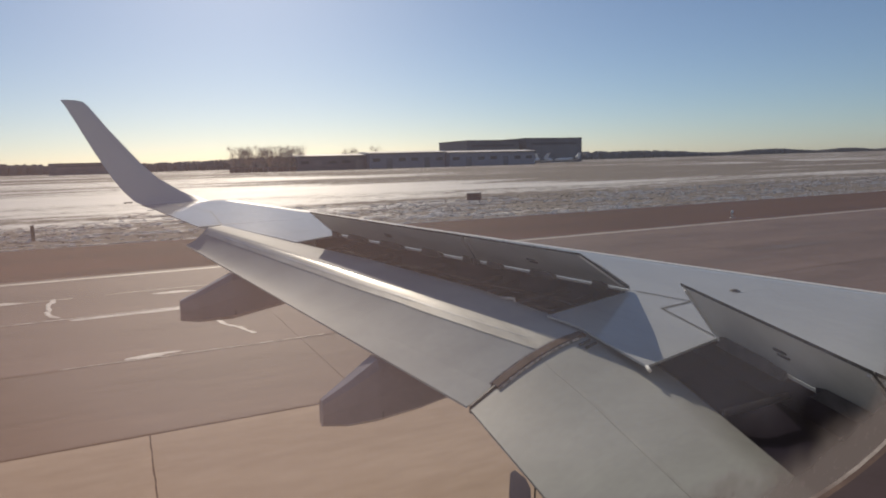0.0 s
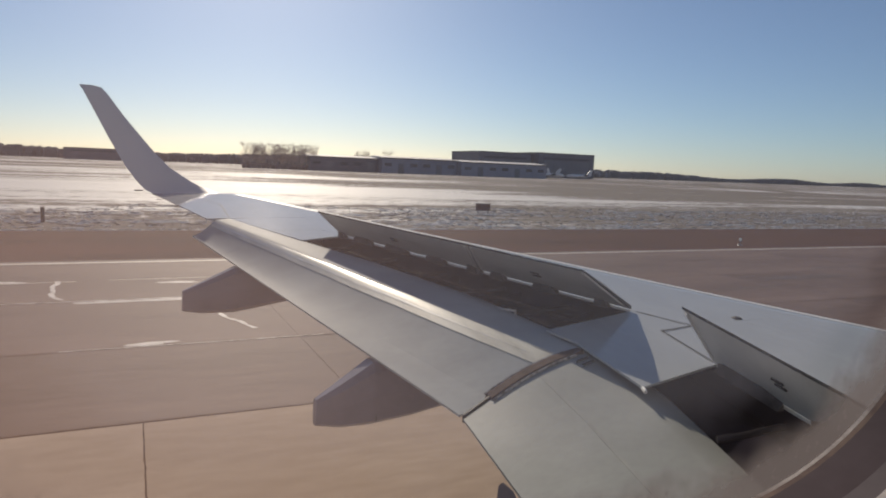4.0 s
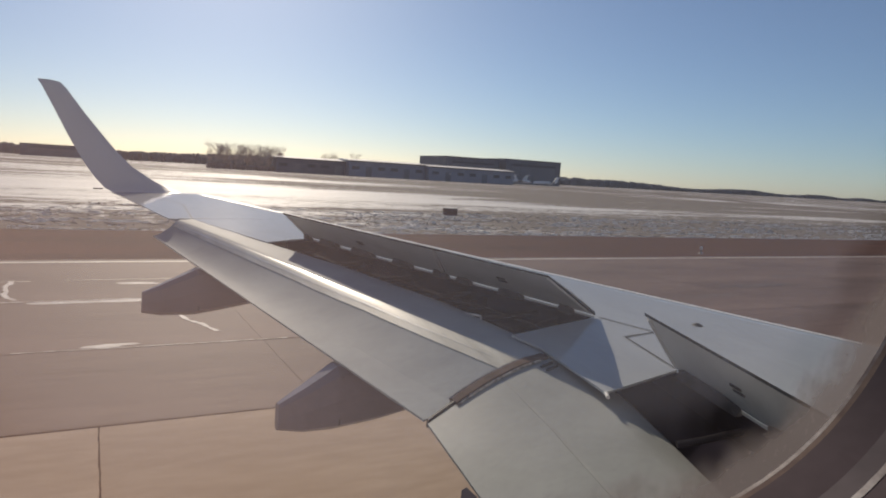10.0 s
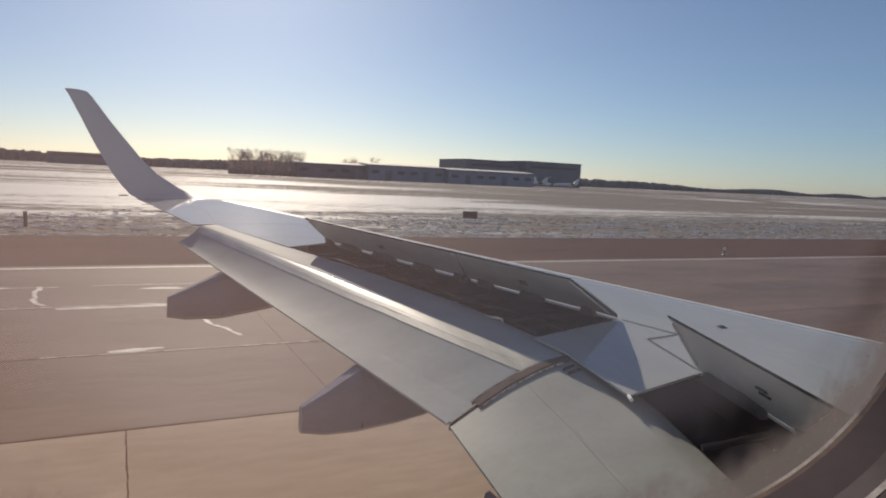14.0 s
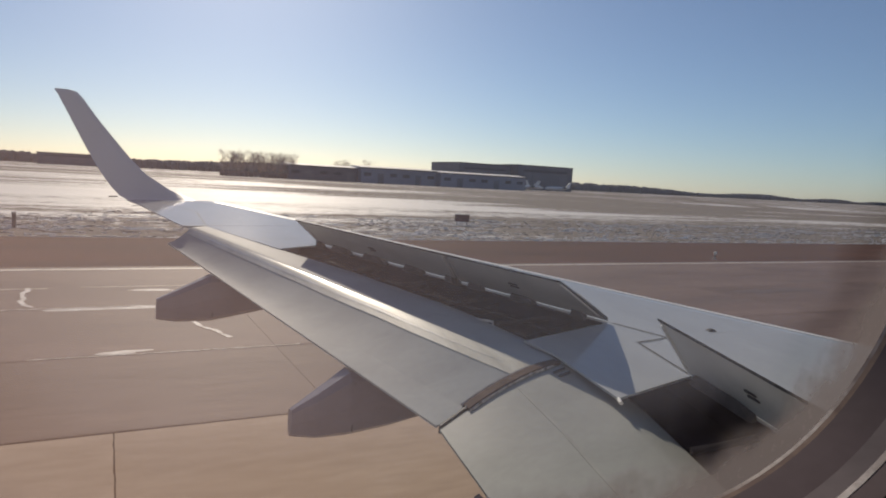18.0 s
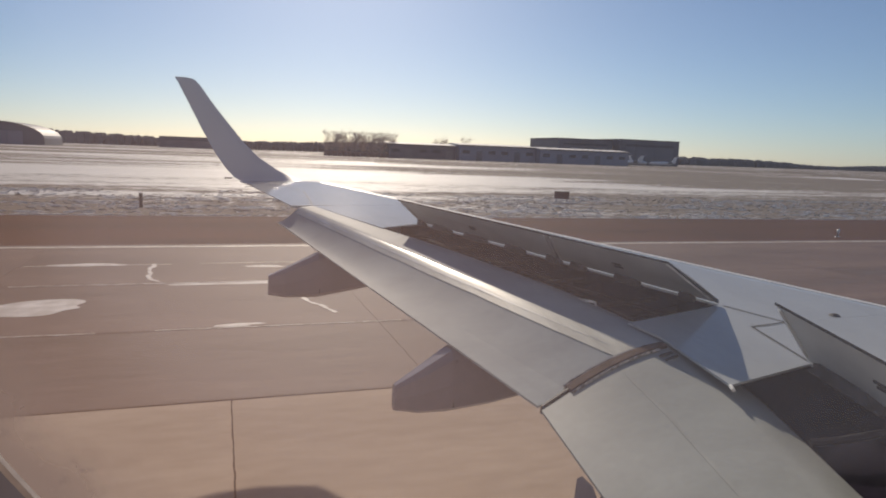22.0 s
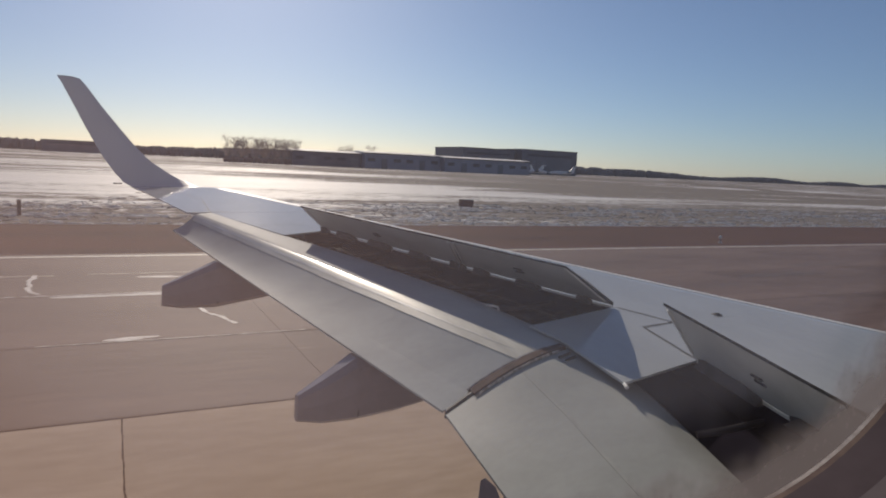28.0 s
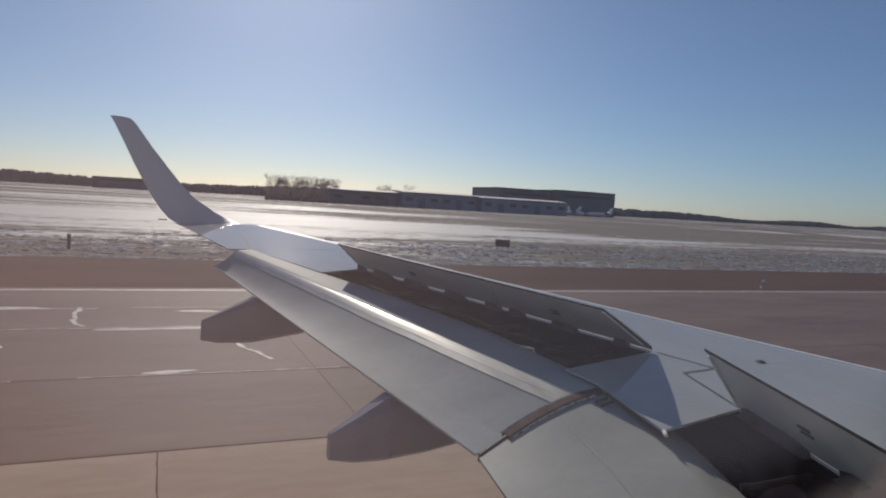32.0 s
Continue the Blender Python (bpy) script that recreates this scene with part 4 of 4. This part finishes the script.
ribbon("taxiway", [(520, 470), (400, 400), (300, 270), (235, 170), (215, 95), (235, 36)], 11.0, 0.0, TAXI_PAVE, "pale worn taxiway curving across the winter field", "taxiway")
ribbon("service_road", [(-900, 372), (-200, 366), (150, 362), (420, 372), (900, 392)], 3.2, 0.0, TAXI_PAVE, "narrow service road across the far field", "road")

# old snow along the shoulder's outer edge and on the verge
def lumps(name, count, xr, yr, size, material, label, category, flat=0.35, seed=1, clump=True):
    """Many small ragged heaps in one mesh."""
    rnd = random.Random(seed)
    v, f = [], []
    for _ in range(count):
        x = xr[0] + (xr[1] - xr[0]) * rnd.random()
        y = yr[0] + (yr[1] - yr[0]) * rnd.random()
        s = size * (0.4 + 1.2 * rnd.random() ** 2)
        if clump and noise.noise(Vector((x * 0.12, y * 0.5, seed))) + 0.6 * noise.noise(Vector((x * 0.5, y * 1.7, seed))) < 0.05:
            continue
        n0, m = len(v), 6
        st = rnd.uniform(1.2, 4.5)
        for i in range(m):
            a = 2 * math.pi * i / m + rnd.uniform(-0.3, 0.3)
            r = s * rnd.uniform(0.6, 1.2)
            v.append((x + r * st * math.cos(a), y + r * math.sin(a), -0.035))
        for i in range(m):
            a = 2 * math.pi * i / m
            r = s * rnd.uniform(0.25, 0.6)
            v.append((x + r * st * math.cos(a), y + r * math.sin(a), s * flat * rnd.uniform(0.5, 1.2)))
        for i in range(m):
            j = (i + 1) % m
            f.append((n0 + i, n0 + j, n0 + m + j, n0 + m + i))
        f.append(tuple(n0 + m + i for i in range(m)))
    ob = mesh_of(name, v, f, material)
    return tagged(ob, label, category, kind="stuff")


SNOW = mat("old_snow", (0.80, 0.775, 0.75), 0.7, 0.0, (0.60, 0.57, 0.54), 1.2, bump=0.4, bump_scale=12)
TUFT = mat("dead_grass", (0.30, 0.265, 0.235), 0.9, 0.0, (0.21, 0.18, 0.158), 0.8, spec=0.1)
lumps("snow_ridge", 1500, (-40, 160), (35.6, 36.1), 0.10, SNOW, "ragged ridge of old snow along the shoulder edge", "snow", 0.10, 2, False)
lumps("snow_crumbs", 15000, (-40, 150), (36.0, 56), 0.10, SNOW, "crumbs of ploughed snow on dead grass", "snow", 0.08, 3)
lumps("grass_tufts", 7000, (-40, 150), (35.9, 58), 0.08, TUFT, "rough tufts of dead brown grass", "grass", 0.08, 4)

# ---------------------------------------------------------------- things beside the runway
LAMP_METAL = mat("lamp_metal", (0.30, 0.30, 0.31), 0.4, 0.6, (0.2, 0.2, 0.2), 8)
LAMP_GLASS = mat("lamp_glass", (0.85, 0.84, 0.80), 0.15, 0.0, (0.7, 0.7, 0.66), 9, coat=0.5)
SIGN_RED = mat("sign_red", (0.16, 0.06, 0.045), 0.5, 0.0, (0.09, 0.035, 0.028), 5)


def runway_light(m):
    t = tagged(new("runway_light"), "small elevated runway edge light on a short stem", "light", group="runway edge lights")
    bm = bmesh.new()
    bmesh.ops.create_cone(bm, cap_ends=True, segments=12, radius1=0.14, radius2=0.12, depth=0.03, matrix=Matrix.Translation((0, 0, 0.015)))
    part("base", bm, LAMP_METAL, t)
    bm = bmesh.new()
    bmesh.ops.create_cone(bm, cap_ends=True, segments=10, radius1=0.03, radius2=0.03, depth=0.22, matrix=Matrix.Translation((0, 0, 0.13)))
    part("stem", bm, LAMP_METAL, t)
    bm = bmesh.new()
    bmesh.ops.create_uvsphere(bm, u_segments=12, v_segments=8, radius=0.085, matrix=Matrix.Translation((0, 0, 0.31)) @ Matrix.Diagonal((1, 1, 1.2, 1)))
    part("lens", bm, LAMP_GLASS, t, "clear glass dome", smooth=True)
    t.matrix_world = m
    return t


rl = runway_light(pose(30.5, 26.4, -0.008))
for x in (-29.5, 90.5, 150.5, 210.5):
    copy_thing(rl, pose(x, 26.4, -0.008))


def taxi_sign(m):
    t = tagged(new("taxiway_sign"), "small dark red sign board on two posts in the grass", "sign")
    part("board", box_bm(-0.6, 0.6, -0.06, 0.06, 0.28, 0.86, 0.015), SIGN_RED, t)
    part("rim", box_bm(-0.63, 0.63, -0.045, 0.045, 0.84, 0.89), LAMP_METAL, t)
    for x in (-0.42, 0.42):
        part("post", box_bm(x - 0.035, x + 0.035, -0.03, 0.03, -0.03, 0.3), LAMP_METAL, t)
    t.matrix_world = m


taxi_sign(pose(26.5, 49.0, -0.03, 0, 0, -25))


def marker_post(m):
    t = tagged(new("marker_post"), "short dark marker post standing in dead grass", "post")
    part("post", box_bm(-0.09, 0.09, -0.07, 0.07, -0.03, 0.75, 0.02), SEAM_DARK, t)
    part("cap", box_bm(-0.11, 0.11, -0.09, 0.09, 0.74, 0.80, 0.015), LAMP_METAL, t)
    t.matrix_world = m


marker_post(pose(-4.2, 40.5, -0.03))

# ---------------------------------------------------------------- far buildings
CLAD_DARK = mat("dark_cladding", (0.14, 0.152, 0.185), 0.6, 0.0, (0.11, 0.12, 0.148), 0.05, stretch=(1, 1, 0.2))
CLAD_BLUE = mat("blue_cladding", (0.30, 0.32, 0.38), 0.6, 0.0, (0.25, 0.265, 0.32), 0.05)
CLAD_PALE = mat("pale_cladding", (0.45, 0.45, 0.45), 0.6, 0.0, (0.36, 0.36, 0.36), 0.05)
ROOF_DARK = mat("dark_roofing", (0.09, 0.09, 0.095), 0.8, 0.0, (0.07, 0.07, 0.07), 0.1)
GLASS_DARK = mat("dark_glazing", (0.10, 0.11, 0.125), 0.5, 0.0, (0.08, 0.088, 0.10), 0.3, spec=0.2)
DOOR_GREY = mat("hangar_door", (0.165, 0.178, 0.21), 0.55, 0.0, (0.135, 0.147, 0.175), 0.1)


def hangar_block(w, d, h, doors, name="hangar", label="", wall=None, pose_m=None):
    """A flat-roofed hangar with a parapet, cladding ribs and tall sliding doors."""
    wall = wall or CLAD_DARK
    t = tagged(new(name), label, "building")
    part("wall", box_bm(0, w, 0, d, -0.03, h), wall, t)
    part("roof", box_bm(-0.4, w + 0.4, -0.4, d + 0.4, h, h + 0.7, 0.1), ROOF_DARK, t)
    for i in range(int(w / 6) + 1):
        x = min(i * 6.0, w - 0.3)
        part("rib", box_bm(x, x + 0.3, -0.22, -0.003, 0, h - 0.05), wall, t)
    n = doors
    if n:
        dw = w * 0.8 / n
        for i in range(n):
            x = w * 0.1 + i * dw
            part("door_leaf", box_bm(x + 0.15, x + dw - 0.15, -0.34 - 0.12 * (i % 2), -0.225, 0, h * 0.72), DOOR_GREY, t)
        part("glazing", box_bm(w * 0.1, w * 0.9, -0.3, -0.225, h * 0.75, h * 0.83), GLASS_DARK, t)
    t.matrix_world = pose_m
    return t


hangar_block(58, 60, 22.2, 6, label="large dark flat-roofed hangar with tall sliding doors", pose_m=pose(299, 566, 0))
hangar_block(67, 64, 23.6, 5, label="taller dark hangar block beside a pale gap", pose_m=pose(361.5, 560, 0))
tagged(part("link_wall", box_bm(357.3, 361.2, 572, 600, -0.03, 17.0), CLAD_PALE), "narrow pale link wall between two hangars", "building")


def long_shed(x0, x1, y, d, h, wall, label):
    """A low shed with a shallow snow-covered roof, window bands and doors."""
    t = tagged(new("shed"), label, "building")
    w = x1 - x0
    part("wall", box_bm(0, w, 0, d, -0.03, h), wall, t)
    roof = loft([[(x, -0.8, h + 0.004), (x, d + 0.8, h + 0.004), (x, d + 0.8, h + 0.3), (x, d / 2, h + 1.5), (x, -0.8, h + 0.3)] for x in (-0.6, w + 0.6)])
    part("roof", roof, SNOW, t, "roof white with snow")
    part("eaves", box_bm(-0.6, w + 0.6, -0.86, -0.81, h - 0.35, h + 0.28), ROOF_DARK, t)
    n = int(w / 9)
    for i in range(n):
        x = (i + 0.5) * w / n
        if i % 3 == 1:
            part("door", box_bm(x - 2.2, x + 2.2, -0.12, -0.003, 0, h * 0.68), DOOR_GREY, t)
        else:
            part("window", box_bm(x - 2.6, x + 2.6, -0.08, -0.003, h * 0.45, h * 0.68), GLASS_DARK, t)
    t.matrix_world = pose(x0, y, 0)
    return t


long_shed(104, 150, 428, 26, 9.0, CLAD_DARK, "long low grey shed with a snowy roof")
long_shed(150.5, 206, 422, 30, 10.0, CLAD_BLUE, "long blue-grey shed with a snowy roof")
long_shed(206.5, 276, 416, 30, 9.4, CLAD_BLUE, "long blue-grey shed end with a snowy roof")


def arched_hangar(m, w=56, d=50, h=14):
    t = tagged(new("arched_hangar"), "dark arched-roof hangar across the snowy field", "building", group="arched hangars")
    def arch(r, y):
        return [(w / 2 - r * (w / 2) * math.cos(math.pi * i / 16), y, 4.0 + (h - 4.0) * r * math.sin(math.pi * i / 16)) for i in range(17)]
    part("roof", loft([arch(1.0, -0.6) + list(reversed(arch(0.97, -0.6))), arch(1.0, d) + list(reversed(arch(0.97, d)))]), CLAD_DARK, t)
    part("gable", loft([arch(0.96, 0) + [(w, 0, -0.03), (0, 0, -0.03)], arch(0.96, 0.4) + [(w, 0.4, -0.03), (0, 0.4, -0.03)]]), DOOR_GREY, t)
    for x in (0, w - 0.4):
        part("side_wall", box_bm(x, x + 0.4, 0.41, d, -0.03, 4.2), CLAD_DARK, t)
    for i in range(4):
        part("door_leaf", box_bm(w * 0.2 + i * w * 0.15, w * 0.2 + (i + 1) * w * 0.15 - 0.3, -0.2, -0.003, 0, 8), CLAD_BLUE, t)
    t.matrix_world = m
    return t


ah = arched_hangar(pose(-158, 470, 0))
copy_thing(ah, pose(-243, 480, 0))
hangar_block(60, 40, 11, 3, "hangar", "long low dark building beyond the field", CLAD_DARK, pose(-60, 760, 0))

# ---------------------------------------------------------------- parked jets
JET_WHITE = mat("jet_white", (0.80, 0.80, 0.80), 0.3, 0.0, (0.7, 0.7, 0.72), 0.5)
JET_DARK = mat("jet_dark", (0.08, 0.085, 0.10), 0.3, 0.0, (0.06, 0.06, 0.07), 0.5)


def parked_jet(m, tail=JET_WHITE):
    """A small T-tailed jet."""
    t = tagged(new("parked_jet"), "small white T-tailed jet parked on the far apron", "aircraft", group="parked jets")
    secs = []
    for x, r, z in ((-13, 0.15, 3.3), (-10, 0.7, 3.1), (-6, 1.25, 2.8), (4, 1.3, 2.7), (8, 1.2, 2.65), (10, 0.75, 2.5), (11.2, 0.15, 2.3)):
        secs.append([(x, r * math.cos(a), z + r * math.sin(a)) for a in (2 * math.pi * i / 12 for i in range(12))])
    part("fuselage", loft(secs), JET_WHITE, t, smooth=True)
    for s in (-1, 1):
        part("wing", loft([[(2.5, s * 1.0, 2.0), (-2.2, s * 1.0, 2.0), (-2.2, s * 1.0, 2.25), (2.5, s * 1.0, 2.25)], [(-1.8, s * 10.5, 2.6), (-3.2, s * 10.5, 2.6), (-3.2, s * 10.5, 2.68), (-1.8, s * 10.5, 2.68)]]), JET_WHITE, t)
        part("engine", loft([[(x, s * 2.2 + r * math.cos(a), 3.3 + r * math.sin(a)) for a in (2 * math.pi * i / 10 for i in range(10))] for x, r in ((-9, 0.45), (-7.5, 0.7), (-5.2, 0.62))]), JET_DARK, t, smooth=True)
        part("tailplane", loft([[(-11.5, 0, 8.0), (-14, 0, 8.0), (-14, 0, 8.15), (-11.5, 0, 8.15)], [(-13.4, s * 4.2, 8.0), (-14.6, s * 4.2, 8.0), (-14.6, s * 4.2, 8.08), (-13.4, s * 4.2, 8.08)]]), tail, t)
        part("main_wheel", box_bm(-1.9, -1.2, s * 1.9 - 0.15, s * 1.9 + 0.15, -0.03, 0.7, 0.15), JET_DARK, t)
        part("gear_leg", box_bm(-1.65, -1.45, s * 1.9 - 0.08, s * 1.9 + 0.08, 0.6, 2.1), LAMP_METAL, t)
    part("fin", loft([[(-8.2, -0.15, 3.6), (-12.4, -0.15, 3.4), (-12.4, 0.15, 3.4), (-8.2, 0.15, 3.6)], [(-11.6, -0.1, 8.1), (-14.0, -0.1, 8.1), (-14.0, 0.1, 8.1), (-11.6, 0.1, 8.1)]]), tail, t)
    part("nose_wheel", box_bm(7.6, 8.1, -0.12, 0.12, -0.03, 0.5, 0.1), JET_DARK, t)
    part("nose_leg", box_bm(7.8, 7.95, -0.06, 0.06, 0.45, 1.7), LAMP_METAL, t)
    t.matrix_world = m
    return t


pj = parked_jet(pose(300, 455, 0, 0, 0, 160))
copy_thing(pj, pose(322, 470, 0, 0, 0, 20))
copy_thing(pj, pose(351, 480, 0, 0, 0, 170))

# ---------------------------------------------------------------- trees and woods
BARK = mat("grey_bark", (0.30, 0.26, 0.235), 0.9, 0.0, (0.22, 0.19, 0.17), 2.0)
TWIG = mat("bare_twigs", (0.50, 0.42, 0.38), 0.9, 0.0, (0.42, 0.35, 0.31), 1.0)
WOODS = mat("far_woods", (0.27, 0.245, 0.235), 0.95, 0.0, (0.20, 0.18, 0.172), 0.05, spec=0.05)


def bare_tree(seed, h):
    """A leafless tree: tapered trunk, limbs and a crown of many thin twigs."""
    rnd = random.Random(seed)
    t = tagged(new("bare_tree"), "leafless grey-brown tree beside the low sheds", "tree", group="bare trees beside the sheds")
    part("trunk", loft([[(r * math.cos(a), r * math.sin(a), z) for a in (2 * math.pi * i / 7 for i in range(7))] for z, r in ((-0.03, 0.32), (h * 0.3, 0.24), (h * 0.62, 0.13), (h * 0.9, 0.04))]), BARK, t)
    v, f = [], []

    def stick(a, b, r):
        d = (b - a).normalized()
        u = d.orthogonal().normalized()
        w = d.cross(u)
        n0 = len(v)
        for p, q in ((a, r), (b, r * 0.35)):
            for i in range(3):
                g = 2 * math.pi * i / 3
                v.append(p + q * (math.cos(g) * u + math.sin(g) * w))
        for i in range(3):
            j = (i + 1) % 3
            f.append((n0 + i, n0 + j, n0 + 3 + j, n0 + 3 + i))

    def grow(p, d, ln, r, level):
        q = p + d * ln
        stick(p, q, r)
        if level == 0:
            return
        for _ in range(5 if level == 1 else 4):
            s = p.lerp(q, rnd.uniform(0.35, 1.0))
            e = (d + Vector((rnd.uniform(-1, 1), rnd.uniform(-1, 1), rnd.uniform(-0.5, 0.7))) * 0.95).normalized()
            grow(s, e, ln * rnd.uniform(0.45, 0.7), max(r * 0.5, 0.022), level - 1)

    for i in range(18):
        a = rnd.uniform(0, 6.28)
        e = Vector((math.cos(a) * 0.5, math.sin(a) * 0.5, rnd.uniform(0.7, 1.2))).normalized()
        grow(Vector((0, 0, h * rnd.uniform(0.06, 0.68))), e, h * rnd.uniform(0.16, 0.34), 0.10, 3)
    mesh_of("crown", v, f, TWIG, t)
    return t


protos = [bare_tree(s, hh) for s, hh in ((5, 16.0), (6, 13.5), (7, 17.0))]
spots = [(67 + 2.3 * i + random.uniform(-0.8, 0.8), 438 + random.uniform(-6, 8)) for i in range(19)] + [(150, 470), (156, 475), (176, 480)]
for i, (x, y) in enumerate(spots):
    m = pose(x, y, 0, 0, 0, 53 * i)
    if i < 3:
        protos[i].matrix_world = m
    else:
        copy_thing(protos[i % 3], m)


def woods(name, rows, x0, x1, y_of, h0, seed, material=None, label="dark belt of far woods along the horizon", gap=14, wide=1.0):
    """A far belt of trees: ragged clumps of many small crowns in one mesh."""
    rnd = random.Random(seed)
    v, f = [], []
    for r in range(rows):
        x = x0
        while x < x1:
            y = y_of(x) + r * gap + rnd.uniform(-0.4, 0.4) * gap
            h = h0 * rnd.uniform(0.75, 1.0) * (0.9 + 0.25 * math.sin(x * 0.008 + seed))
            w = rnd.uniform(5, 10) * wide
            n0 = len(v)
            for z, q in ((-0.1, 0.85), (h * 0.4, 1.0), (h * 0.8, 0.75), (h, 0.2)):
                for i in range(5):
                    a = 2 * math.pi * i / 5 + rnd.uniform(-0.3, 0.3)
                    v.append((x + w * q * math.cos(a) * rnd.uniform(0.8, 1.2), y + w * q * math.sin(a), z))
            for k in range(3):
                for i in range(5):
                    j = (i + 1) % 5
                    f.append((n0 + 5 * k + i, n0 + 5 * k + j, n0 + 5 * k + 5 + j, n0 + 5 * k + 5 + i))
            x += rnd.uniform(3.5, 7.5) * wide
    return tagged(mesh_of(name, v, f, material or WOODS), label, "woods", kind="stuff")


woods("woods", 3, -1500, 250, lambda x: 1000 + 0.05 * x, 20.0, 11)
woods("woods", 3, 240, 900, lambda x: 1040 + 0.05 * x, 15.0, 13)
woods("woods", 3, 880, 4300, lambda x: 1095 + 0.35 * (x - 880), 15.0, 12)

BRUSH = mat("winter_brush", (0.36, 0.26, 0.22), 0.95, 0.0, (0.27, 0.19, 0.16), 0.4, spec=0.05)
woods("brush", 1, 64, 112, lambda x: 434, 3.6, 21, BRUSH, "low brown brush under the bare trees", 3.0, 0.22)
